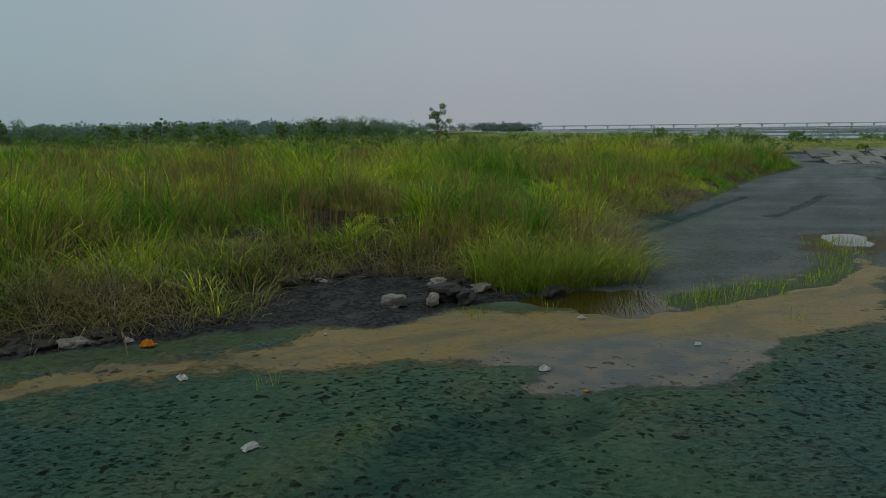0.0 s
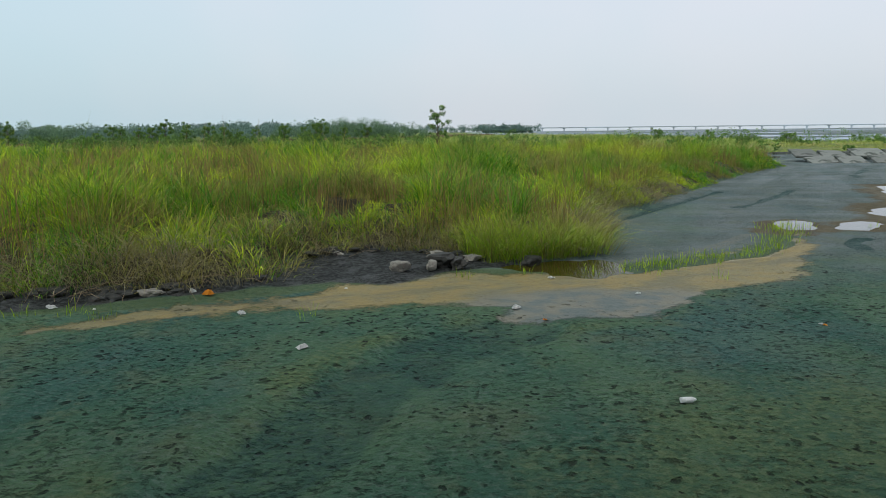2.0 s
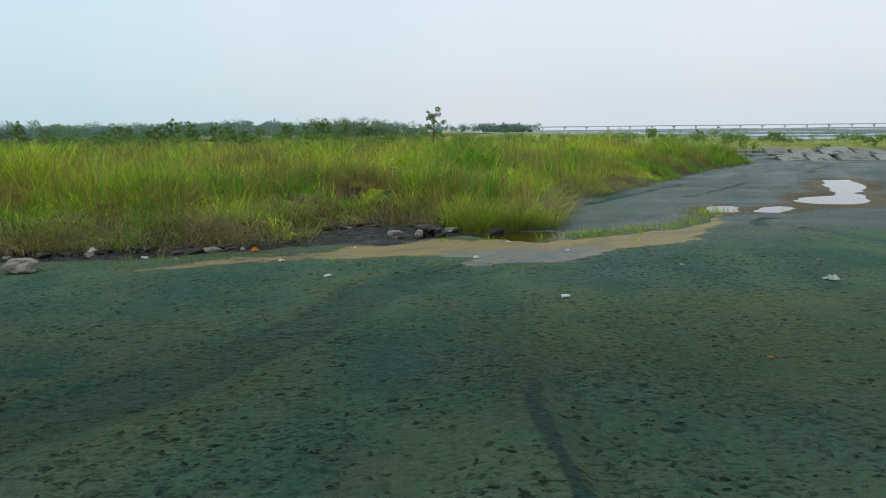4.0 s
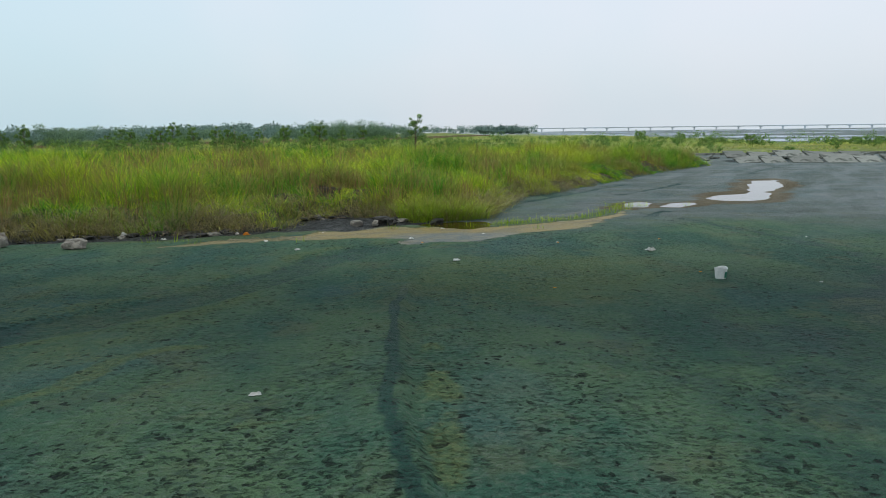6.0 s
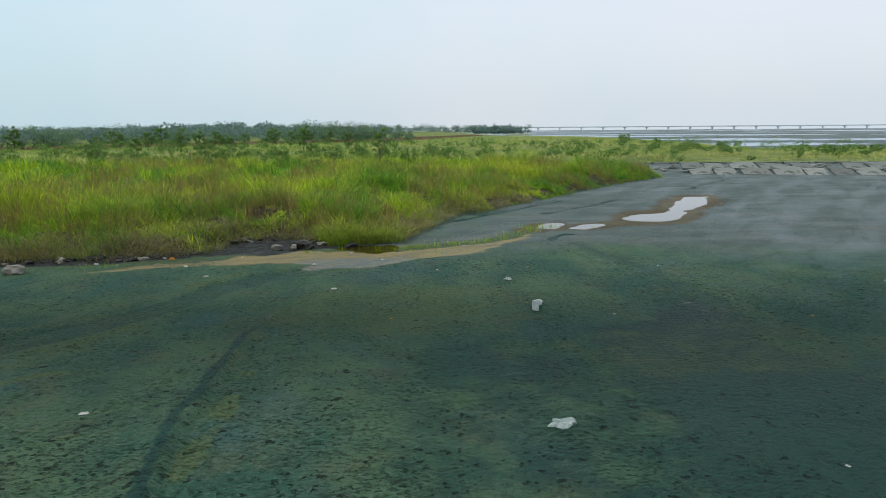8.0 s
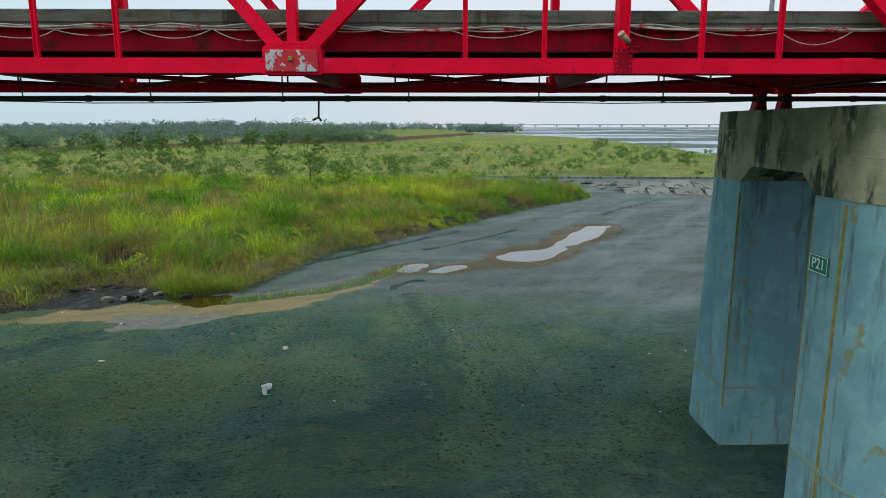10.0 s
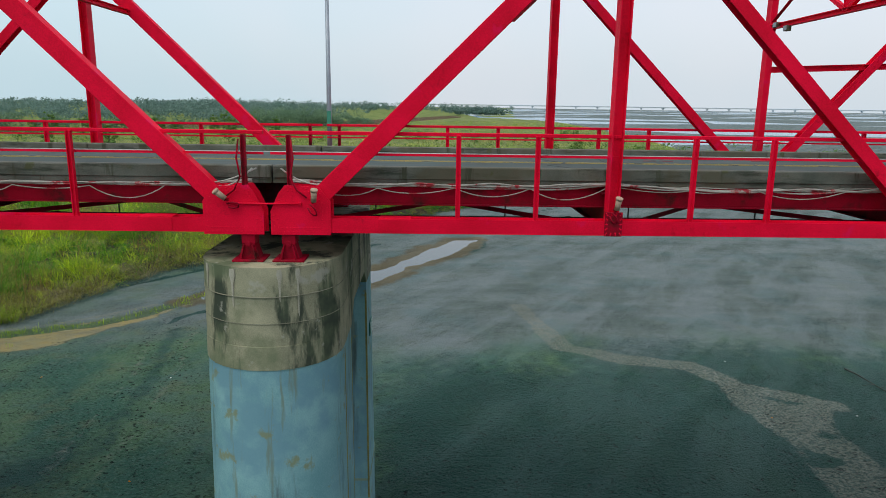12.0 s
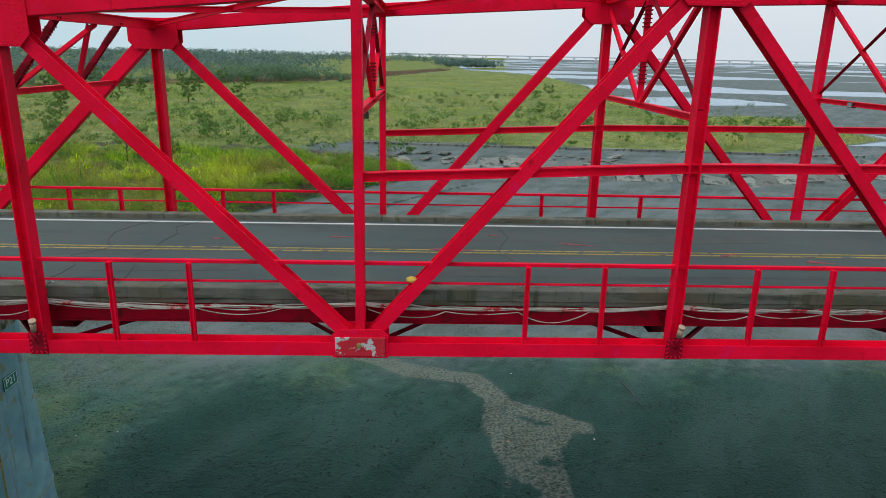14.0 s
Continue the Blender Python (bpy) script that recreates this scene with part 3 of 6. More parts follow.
def relief_at(x, y):
    """The height of the ground as it is shaped."""
    z = 0.28 - 0.0175 * np.clip(y, -20, 38)
    z = z + 0.10 * (fbm(x, y, 0.09, 3) - 0.5) * soft(np.hypot(x + 5, y - 20), 90, 20)
    d = inside(x, y, FIELD)
    z = z + 0.12 * (fbm(x, y, 1.1, 11, 2) - 0.5) * soft(d, -2.2, 0.3)
    z = z + (0.35 + 0.5 * fbm(x, y, 0.25, 7)) * soft(d + 0.5 * fbm(x, y, 0.9, 9), 0.1, 1.6) + 0.4 * soft(d, 2, 14)
    z = z + (0.75 * soft(d, 0.4, 3.2) + 0.2 * soft(d, 5, 12)) * soft(fbm(x, y, 0.42, 63, 2), 0.3, 0.75)
    z = z + 0.6 * soft(inside(x, y, FAR_FIELD), 0, 8)
    z = z + 0.5 * soft(inside(x, y, BROWN), -2, 10)
    u, v = x + 0.9 * (fbm(x, y, 0.8, 13, 3) - 0.5), y + 1.4 * (fbm(x, y, 0.7, 17, 3) - 0.5)
    for edge, deep in ((PUDDLE_EDGE, 0.11), (SMALL_EDGES[0], 0.09), (SMALL_EDGES[1], 0.09), (POOL_EDGE, 0.12)):
        z = z - deep * soft(inside(u, v, edge), -0.9, 0.5)
    z = z - 0.05 * soft(inside(x, y, SILT), -0.6, 0.4)
    g, _ = near_line(x, y, GULLY)
    z = z - 0.12 * soft(g + 0.5 * (fbm(x, y, 0.5, 18) - 0.5), 1.3, 0.6)
    z = z + 0.16 * (fbm(x, y, 1.5, 19, 3) - 0.45) * soft(inside(x, y, MUD_EDGE), -0.3, 0.6)
    r, _ = near_line(x, y, RIDGE)
    side = soft(x - np.interp(y, [p[1] for p in RIDGE[::-1]], [p[0] for p in RIDGE[::-1]]) + 0.25 * (fbm(x, y, 1.1, 49) - 0.5), 0.16, -0.10)
    z = z + 0.15 * side * soft(r, 2.2, 0.2) * soft(y, 11, 8)
    for line in SCARPS:
        d, _ = near_line(x, y, line)
        z = z - 0.15 * soft(d + 0.5 * (fbm(x, y, 0.8, 44) - 0.5), 0.55, 0.1)
    far_river = soft(x, 70, 130) * soft(y, 130, 200) * soft(inside(x, y, FAR_FIELD), 0, -6)
    far_river = np.maximum(far_river, soft(y, 620, 800) * soft(x, 60, 120))
    bars = fbm(x * 0.42 + 0.15 * y, y * 1.25, 0.015, 21, 5)
    z = z + far_river * (bars - 0.458) * 1.6
    pier = np.hypot(x - 0.1, np.maximum(np.abs(y - 3.75) - 3.5, 0))
    z = z - 0.22 * soft(pier, 3.2, 1.5)
    return z


def ladder(lo, hi, step, grow, reach):
    """Even steps within lo..hi, growing steps outside it, out to reach."""
    inner = list(np.arange(lo, hi, step))
    up, s = [hi], step
    while up[-1] < reach:
        s *= grow
        up.append(up[-1] + s)
    down, s = [], step
    while (down[-1] if down else lo) > -reach:
        s *= grow
        down.append((down[-1] if down else lo) - s)
    return np.array(down[::-1] + inner + up)


def build_ground():
    def denser(v, lo, hi):
        """Twice as many steps between lo and hi."""
        extra = [(a + b) / 2 for a, b in zip(v, v[1:]) if lo < a < hi]
        return np.array(sorted([*v, *extra]))
    xs, ys = denser(ladder(-46, 34, 0.26, 1.09, 4600), -36, -17), denser(ladder(-6, 60, 0.24, 1.07, 4600), -6, 27)
    X, Y = np.meshgrid(xs, ys)
    x, y = X.ravel(), Y.ravel()
    z = relief_at(x, y)
    nx, ny = len(xs), len(ys)
    i = (np.arange(ny - 1)[:, None] * nx + np.arange(nx - 1)[None, :]).ravel()
    faces = np.stack([i, i + 1, i + nx + 1, i + nx], 1)
    field = np.maximum(inside(x, y, FIELD), inside(x, y, FAR_FIELD))
    u, v = x + 1.5 * (fbm(x, y, 0.55, 13, 4) - 0.5), y + 1.1 * (fbm(x, y, 0.6, 17, 4) - 0.5)
    silt = soft(inside(u, v, SILT), -1.3, 1.1) * (1 - 0.35 * soft(x, -27, -31) * soft(fbm(x, y, 0.45, 39, 3), 0.42, 0.6))
    rim = np.zeros_like(x)
    for edge, wide in ((PUDDLE_EDGE, 2.6), (SMALL_EDGES[0], 1.8), (SMALL_EDGES[1], 1.8)):
        rim = np.maximum(rim, soft(inside(u, v, edge), -wide, -0.2))
    chain, _ = near_line(x, y, [(-13.2, 31.4), (-11.6, 32.2), (-9.2, 32.6), (-6.8, 34.6), (-4.6, 36.4)])
    rim = np.maximum(rim, 0.85 * soft(chain + 1.4 * (fbm(x, y, 0.6, 32) - 0.5), 2.0, 0.6))
    film = np.maximum(0.25 * rim, soft(np.hypot((x + 23.0) / 4.0, (y - 19.4) / 2.2), 1.3, 0.2)) + 0.3 * (fbm(x, y, 0.5, 33) - 0.5)
    g, _ = near_line(x, y, GULLY)
    r, _ = near_line(x, y, RIDGE)
    run, _ = near_line(x, y, RUN)
    silt = silt * (1 - 0.9 * soft(run + 0.5 * (fbm(x, y, 0.9, 34) - 0.5), 0.75, 0.3))
    # Mask for wet runs and for shade painted onto the sand.
    wet_dark = np.maximum(0.6 * soft(g + 0.7 * (fbm(x, y, 0.5, 18) - 0.5), 1.25, 0.7), 0.8 * soft(run, 0.9, 0.4))
    # Dark line along the ridge's left foot.
    crack, _ = near_line(x + 0.25 + 0.3 * (fbm(x, y, 0.9, 49) - 0.5), y, RIDGE)
    wet_dark = np.maximum(wet_dark, 1.15 * soft(crack, 0.19, 0.04))
    wet_dark = np.maximum(wet_dark, soft(field, -0.5, 0.2))
    wet_dark = np.maximum(wet_dark, 0.62 * soft(field + 1.6 * (fbm(x, y, 0.7, 48) - 0.5), -2.4, -0.6) * soft(x, -10, -16))
    # Soft shade below the deck, painted as darker sand.
    wet_dark = np.maximum(wet_dark, 0.62 * soft(y + 6 * (fbm(x, y, 0.12, 47) - 0.5), 12, 4) * soft(x, -28, -17))
    wet_dark = np.maximum(wet_dark, 0.42 * soft(fbm(x, y, 0.11, 40, 5), 0.48, 0.72) * soft(y, 34, 14) * soft(np.hypot(x + 22, y - 9), 3, 9))
    # Shade along the low scarps painted as dark lines.
    for line in SCARPS + [[(9, 55), (8.4, 50.5), (6.5, 47)]]:
        d, _ = near_line(x, y, line)
        wet_dark = np.maximum(wet_dark, 1.45 * soft(d + 0.5 * fbm(x, y, 0.7, 44) - 0.25, 0.42, 0.1))
    # Dark wet patch with the deck's soft shadow painted in.
    wet_dark = np.maximum(wet_dark, 0.85 * soft(inside(u, v, SHADED_WET), -1.6, 0.8))
    # Darker sand near the bridge, towards +x.
    wet_dark = np.maximum(wet_dark, 0.95 * soft(y + 7 * (fbm(x, y, 0.1, 52, 4) - 0.5), 29, 14) * soft(x, -4, 5))
    track, _ = near_line(x, y, [(-11.2, 25), (-11.2, 23.1), (-10.1, 19), (-9.7, 13.7), (-9.4, 11.7), (-9.2, 6)])
    wet_dark = np.maximum(wet_dark, 0.6 * soft(track + 0.9 * (fbm(x, y, 0.6, 45, 4) - 0.5), 0.9, 0.2))
    algae = 0.75 * soft(g + 1.4 * (fbm(x, y, 0.5, 36) - 0.5), 3.0, 1.2) * soft(g, 0.5, 1.3) * soft(fbm(x, y, 0.3, 37), 0.3, 0.6)
    algae = np.maximum(algae, 0.4 * soft(r + 0.6 * (fbm(x, y, 1.2, 38) - 0.5), 0.6, 0.15) * (x > -25.2) * (0.4 + 0.6 * soft(fbm(x, y, 0.6, 57, 3), 0.4, 0.65)))
    algae = np.maximum(algae, 0.55 * soft(fbm(x, y, 0.22, 50), 0.48, 0.7) * soft(y, 24, 8) * soft(x, 8, -14))
    algae = np.maximum(algae, 0.75 * soft(np.hypot((x + 22.5) / 8, (y - 10.5) / 5) + 0.7 * (fbm(x, y, 0.3, 51) - 0.5), 1.2, 0.4))
    algae = np.maximum(algae, 0.9 * soft(run, 0.9, 0.4))
    for line in ALGAE_LINES:
        d, _ = near_line(x, y, line)
        algae = np.maximum(algae, 0.85 * soft(d + 0.5 * (fbm(x, y, 0.9, 59, 3) - 0.5), 0.4, 0.05) * soft(fbm(x, y, 0.7, 60, 3), 0.3, 0.5))
    algae = np.maximum(algae, 0.5 * soft(inside(x, y, SILT), -1.6, -0.2))
    c, _ = near_line(x, y, CRUST_LINE)
    crust = np.maximum(0.95 * soft(c + 0.6 * (fbm(x, y, 0.6, 56, 3) - 0.5), 1.1, 0.3), 0.8 * soft(inside(x, y, CRUST_PATCH), -0.3, 0.5) * soft(fbm(x, y, 0.5, 55), 0.3, 0.42))
    white_edge, _ = near_line(x, y, [(-21.5, 24.9), (-19, 26.2), (-16.8, 28.2), (-14.8, 30.6)])
    crust = np.maximum(crust, 0.8 * soft(white_edge, 0.5, 0.15))
    sides = np.minimum(np.abs(track - 1.0), 9)
    crust = np.maximum(crust, 0.55 * soft(sides + 0.6 * (fbm(x, y, 0.8, 46, 4) - 0.5), 0.3, 0.05) * soft(y, 4, 10))
    crust = np.maximum(crust, 0.35 * soft(fbm(x, y * 0.6, 0.10, 58), 0.55, 0.7) * soft(x, -8, 4) * soft(y, 12, 22))
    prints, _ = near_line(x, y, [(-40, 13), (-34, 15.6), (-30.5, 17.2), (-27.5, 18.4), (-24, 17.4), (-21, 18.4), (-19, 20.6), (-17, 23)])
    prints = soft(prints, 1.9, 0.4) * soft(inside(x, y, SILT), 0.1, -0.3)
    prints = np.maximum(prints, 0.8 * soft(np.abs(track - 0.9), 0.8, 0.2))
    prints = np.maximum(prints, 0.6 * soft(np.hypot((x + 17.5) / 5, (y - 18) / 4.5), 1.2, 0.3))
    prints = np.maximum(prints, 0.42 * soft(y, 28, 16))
    # Teal near the bridge paints in vignette and grade; bank foot follows below.
    teal_zone = soft(y + 6 * (fbm(x, y, 0.08, 35) - 0.5), 32, 13)
    teal_zone = np.maximum(teal_zone, 0.4 * soft(inside(x, y, FIELD), -7, -3) * soft(x, -8, -14))
    olive, _ = near_line(x, y, [(-38, 19.4), (-33.6, 20.3), (-31, 21.6), (-29, 22.8), (-27, 23.5), (-24.6, 23.6)])
    algae = np.maximum(algae, 1.0 * soft(olive, 0.9, 0.3))
    wet_dark = np.maximum(wet_dark, 0.75 * soft(olive, 0.8, 0.3))
    mud = soft(inside(u, v, MUD_EDGE), -0.4, 0.5)
    flow = np.maximum(0.15 + 0.85 * soft(x, -10, 4), 0.35 * soft(y, 24, 34))
    soil = soft(inside(x, y, FIELD), 0.0, 0.5) * 0.9
    soil = np.maximum(soil, 0.9 * soft(inside(x, y, BROWN), -2, 4))
    meadow = np.maximum(soft(inside(x, y, FIELD), 6, 12), soft(inside(x, y, FAR_FIELD), 0, 2))
    meadow = np.maximum(meadow, soft(y + 0.4 * x, 150, 240) * (x < -100))
    meadow = np.maximum(meadow, (y > 230) * soft(inside(x, y, BROWN), -2, -8) * soft(x - 0.12 * y, 20, 0))
    ob = mesh_from("ground", np.stack([x, y, z], 1), faces, SAND, wet_dark=wet_dark, silt=silt, algae=algae, crust=crust, prints=prints, soil=soil, meadow=meadow, film=film, teal_zone=teal_zone, mud=mud, flow=flow, rim=rim * (0.85 + 0.9 * (fbm(x, y, 0.5, 31) - 0.35)))
    ob.data.polygons.foreach_set("use_smooth", np.ones(len(faces), bool))
    tagged(ob, "dark grey river sand with silt, algae and footprints", "ground", kind="structure")
    return xs, ys, z.reshape(ny, nx)


GRID = build_ground()


def ground_z(x, y):
    """The height of the ground sheet under points."""
    xs, ys, z = GRID
    x, y = np.asarray(x, float), np.asarray(y, float)
    i, j = np.clip(np.searchsorted(xs, x) - 1, 0, len(xs) - 2), np.clip(np.searchsorted(ys, y) - 1, 0, len(ys) - 2)
    f, g = (x - xs[i]) / (xs[i + 1] - xs[i]), (y - ys[j]) / (ys[j + 1] - ys[j])
    return (z[j, i] * (1 - f) + z[j, i + 1] * f) * (1 - g) + (z[j + 1, i] * (1 - f) + z[j + 1, i + 1] * f) * g


def rounded(outline, steps=5):
    """A closed outline drawn smooth through its corners."""
    n, out = len(outline), []
    for i in range(n):
        p0, p1, p2, p3 = (Vector(outline[(i + k - 1) % n]) for k in range(4))
        for s in range(steps):
            u = s / steps
            out.append(0.5 * (2 * p1 + (p2 - p0) * u + (2 * p0 - 5 * p1 + 4 * p2 - p3) * u * u + (3 * p1 - p0 - 3 * p2 + p3) * u ** 3))
    return out


def water_sheet(name, outline, z, material, label):
    """Flat water that runs under its shores: the ground's relief draws the edge."""
    bm = bmesh.new()
    mid = sum((Vector(p) for p in outline), Vector((0, 0))) / len(outline)
    rim = [bm.verts.new((*(p + (p - mid).normalized() * 0.7), z)) for p in rounded(outline)]
    bmesh.ops.triangulate(bm, faces=[bm.faces.new(rim)])
    ob = part(name, bm, material, None)
    tagged(ob, label, "water", kind="structure")


water_sheet("water_1", PUDDLE_EDGE, -0.468, PUDDLE, "shallow still puddle that mirrors the pale sky")
water_sheet("water_2", SMALL_EDGES[0], float(ground_z(-11.5, 33.2)) + 0.05, PUDDLE, "small still puddle with sprouting grass")
water_sheet("water_3", SMALL_EDGES[1], float(ground_z(-9.0, 32.8)) + 0.05, PUDDLE, "small still puddle on silty sand")
water_sheet("water_4", POOL_EDGE, float(ground_z(-22.6, 24.3)) + 0.07, POOL, "dark brown pool of water below the grass bank")
bm = bmesh.new()
bm.faces.new([bm.verts.new((x, y, -0.365)) for x, y in ((72, 128), (2600, 100), (3800, 4000), (60, 4200), (60, 640), (100, 420), (76, 240))])
tagged(part("water_5", bm, RIVER, None), "wide braided river between sand bars under pale sky", "water", kind="structure")


# ---- grass ----
def blades(name, roots, out, height, width, lean, hue, dry, material, label, steps=3):
    """Many arching blades of grass in one mesh: each a tapered strip that droops to its tip."""
    rng = np.random.default_rng(len(roots))
    n = len(roots)
    a = rng.random(n) * 2 * np.pi
    side = np.stack([np.cos(a), np.sin(a), np.zeros(n)], 1) * (width / 2)[:, None]
    rows, tips = [], []
    for k in range(steps + 1):
        u = k / steps
        mid = roots + out * (lean * height * u ** 1.7)[:, None]
        mid[:, 2] += height * (u - 0.45 * lean * u ** 2.6)
        if k < steps:
            taper = 0.8 + 0.4 * u - 0.5 * u * u
            rows += [mid - side * taper, mid + side * taper]
            tips += [u, u]
        else:
            rows.append(mid)
            tips.append(1.0)
    m = len(rows)
    verts = np.stack(rows, 1).reshape(-1, 3)
    shape = []
    for k in range(steps - 1):
        i = 2 * k
        shape += [[i, i + 1, i + 3], [i, i + 3, i + 2]]
    shape.append([m - 3, m - 2, m - 1])
    faces = (np.arange(n)[:, None, None] * m + np.array(shape)[None]).reshape(-1, 3)
    ob = mesh_from(name, verts, faces, material, hue=np.repeat(hue, m), dry=np.repeat(dry, m), tip=np.tile(tips, n))
    return tagged(ob, label, "grass", kind="stuff")


def sow(rng, n, x0, x1, y0, y1, keep):
    """Random roots within a rectangle where keep(x, y) passes."""
    got = np.zeros((0, 2))
    while len(got) < n:
        p = np.stack([rng.uniform(x0, x1, n), rng.uniform(y0, y1, n)], 1)
        got = np.concatenate([got, p[keep(p[:, 0], p[:, 1], rng)]])
    return got[:n]


def tussocks(rng, centres, per, spread):
    """Roots and outward ways of blades gathered into tussocks, and each blade's tussock number."""
    k = np.repeat(np.arange(len(centres)), per)
    off = rng.normal(0, 1, (len(k), 2)) * np.asarray(spread)[k][:, None] if np.ndim(spread) else rng.normal(0, spread, (len(k), 2))
    p = centres[k] + off
    way = off + rng.normal(0, 0.35 * np.mean(spread), off.shape)
    way /= np.linalg.norm(way, axis=1)[:, None] + 1e-6
    return p[:, 0], p[:, 1], np.stack([way[:, 0], way[:, 1], np.zeros(len(k))], 1), k, np.exp(-0.22 * np.sum((off / np.reshape(spread if np.ndim(spread) == 0 else np.asarray(spread)[k], (-1, 1))) ** 2, 1))


def build_grass():
    rng = np.random.default_rng(5)

    def near_zone(x, y, r):
        d = inside(x, y, FIELD)
        return (d > -0.1) & (d < 15 + 8 * r.random(len(x))) & (y < 92) & (fbm(x, y, 0.6, 66, 3) > np.where(d < 3, 0.28, 0.38))
    c = sow(rng, 9800, -56, 14, 16, 92, near_zone)
    size = rng.uniform(0.55, 1.3, len(c)) * (0.22 + 1.5 * soft(fbm(c[:, 0], c[:, 1], 0.42, 61, 3), 0.3, 0.78))
    tone = np.clip(fbm(c[:, 0], c[:, 1], 0.2, 70, 3) * 2.6 - 0.98 + rng.normal(0, 0.4, len(c)), 0, 1)
    parched = np.maximum(soft(fbm(c[:, 0], c[:, 1], 0.3, 74, 3), 0.46, 0.62) * rng.uniform(0.4, 1, len(c)), rng.random(len(c)) < 0.1)
    x, y, way, k, dome = tussocks(rng, c, 23, 0.09 + 0.17 * size)
    d = inside(x, y, FIELD)
    z = ground_z(x, y)
    n = len(x)
    green = np.clip(tone[k] + rng.normal(0, 0.12, n), 0, 1)
    dry = np.clip(0.54 * soft(x, -6, -18) - d / 4.2 + 1.7 * (fbm(x, y, 0.35, 72, 3) - 0.5) + rng.normal(0, 0.22, n), 0, 1)
    dry = np.maximum(dry, parched[k] * 0.9)
    h = 1.75 * size[k] * (0.5 + 0.5 * soft(d, -0.2, 4.5)) * rng.uniform(0.6, 1.2, n) * dome
    lean = rng.uniform(0.25, 1.35, n) + 0.35 * soft(d, 1.6, 0.0)
    blades("grass", np.stack([x, y, z], 1), way, h, rng.uniform(0.012, 0.028, n), lean, green, dry, GRASS,
           "tall green silvergrass with brown dry fringe on the bank")
    # upright brown reeds in clusters
    c = sow(rng, 2000, -56, 14, 17, 80, lambda x, y, r: (inside(x, y, FIELD) > 0.8) & (fbm(x, y, 0.26, 90, 3) > 0.54))
    x, y, way, k, dome = tussocks(rng, c, 11, 0.26)
    n = len(x)
    blades("grass", np.stack([x, y, ground_z(x, y)], 1), way, rng.uniform(1.0, 2.2, n), rng.uniform(0.011, 0.02, n), rng.uniform(0.02, 0.28, n),
           rng.random(n), np.zeros(n), REED, "upright brown reed stalks among the grass")
    # trampled dry stems along the foot of the bank
    c = sow(rng, 620, -48, -10, 17, 50, lambda x, y, r: (np.abs(inside(x, y, FIELD) - 0.5) < 0.95) & (fbm(x, y, 0.5, 93, 3) > 0.4))
    x, y, way, k, dome = tussocks(rng, c, 15, 0.32)
    n = len(x)
    blades("grass", np.stack([x, y, ground_z(x, y)], 1), way, rng.uniform(0.4, 1.5, n), rng.uniform(0.008, 0.016, n), rng.uniform(0.7, 1.7, n),
           np.clip(rng.uniform(0.0, 0.8, len(c))[k] + rng.normal(0, 0.15, n), 0, 1), np.zeros(n), STRAW, "bleached drooping dry stems over the mud bank")
    # grass that hangs over the brown pool
    c = sow(rng, 120, -26.2, -21.4, 24.9, 26.8, lambda x, y, r: inside(x, y, FIELD) > -0.5)
    x, y, way, k, dome = tussocks(rng, c, 24, 0.2)
    n = len(x)
    blades("grass", np.stack([x, y, ground_z(x, y)], 1), way, rng.uniform(0.7, 1.7, n), rng.uniform(0.008, 0.018, n), rng.uniform(0.3, 1.2, n),
           rng.uniform(0.1, 0.6, n), np.clip(rng.normal(0.45, 0.3, n), 0, 1), GRASS, "olive grass hanging over the brown pool")

    def mid_zone(x, y, r):
        d = inside(x, y, FIELD)
        return (d > 12) & (np.abs(x + 15) < 40 + y) & (fbm(x, y, 0.4, 67, 3) > 0.38)
    c = sow(rng, 13000, -170, 12, 20, 112, mid_zone)
    size = rng.uniform(0.55, 1.3, len(c)) * (0.25 + 1.4 * soft(fbm(c[:, 0], c[:, 1], 0.36, 61, 3), 0.3, 0.78))
    tone = np.clip(fbm(c[:, 0], c[:, 1], 0.13, 70, 3) * 2.6 - 0.92 + rng.normal(0, 0.42, len(c)), 0, 1)
    parched = soft(fbm(c[:, 0], c[:, 1], 0.09, 76, 4), 0.5, 0.7) * rng.uniform(0.4, 1, len(c))
    x, y, way, k, dome = tussocks(rng, c, 14, 0.14 + 0.24 * size)
    n = len(x)
    blades("grass", np.stack([x, y, ground_z(x, y)], 1), way, 1.6 * size[k] * rng.uniform(0.6, 1.15, n) * dome, rng.uniform(0.03, 0.065, n),
           rng.uniform(0.2, 1.0, n), np.clip(tone[k] + rng.normal(0, 0.1, n), 0, 1), np.clip(parched[k] + rng.normal(0, 0.1, n), 0, 1), GRASS,
           "tall uneven green and straw silvergrass of the meadow", 2)

    def far_zone(x, y, r):
        return (inside(x, y, FAR_FIELD) > 0) & (r.random(len(x)) < 130 / np.maximum(y, 110))
    c = sow(rng, 15000, -230, 124, 110, 560, far_zone)
    size = rng.uniform(0.5, 1.3, len(c)) * (0.12 + 1.7 * soft(fbm(c[:, 0], c[:, 1], 0.16, 84, 3), 0.25, 0.8))
    tone = np.clip(fbm(c[:, 0], c[:, 1], 0.07, 80, 4) * 2.4 - 0.7 + rng.normal(0, 0.2, len(c)), 0, 1)
    parched = soft(fbm(c[:, 0], c[:, 1], 0.022, 82, 4), 0.36, 0.6) * rng.uniform(0.35, 0.8, len(c))
    x, y, way, k, dome = tussocks(rng, c, 8, 0.4 + 0.7 * size)
    n = len(x)
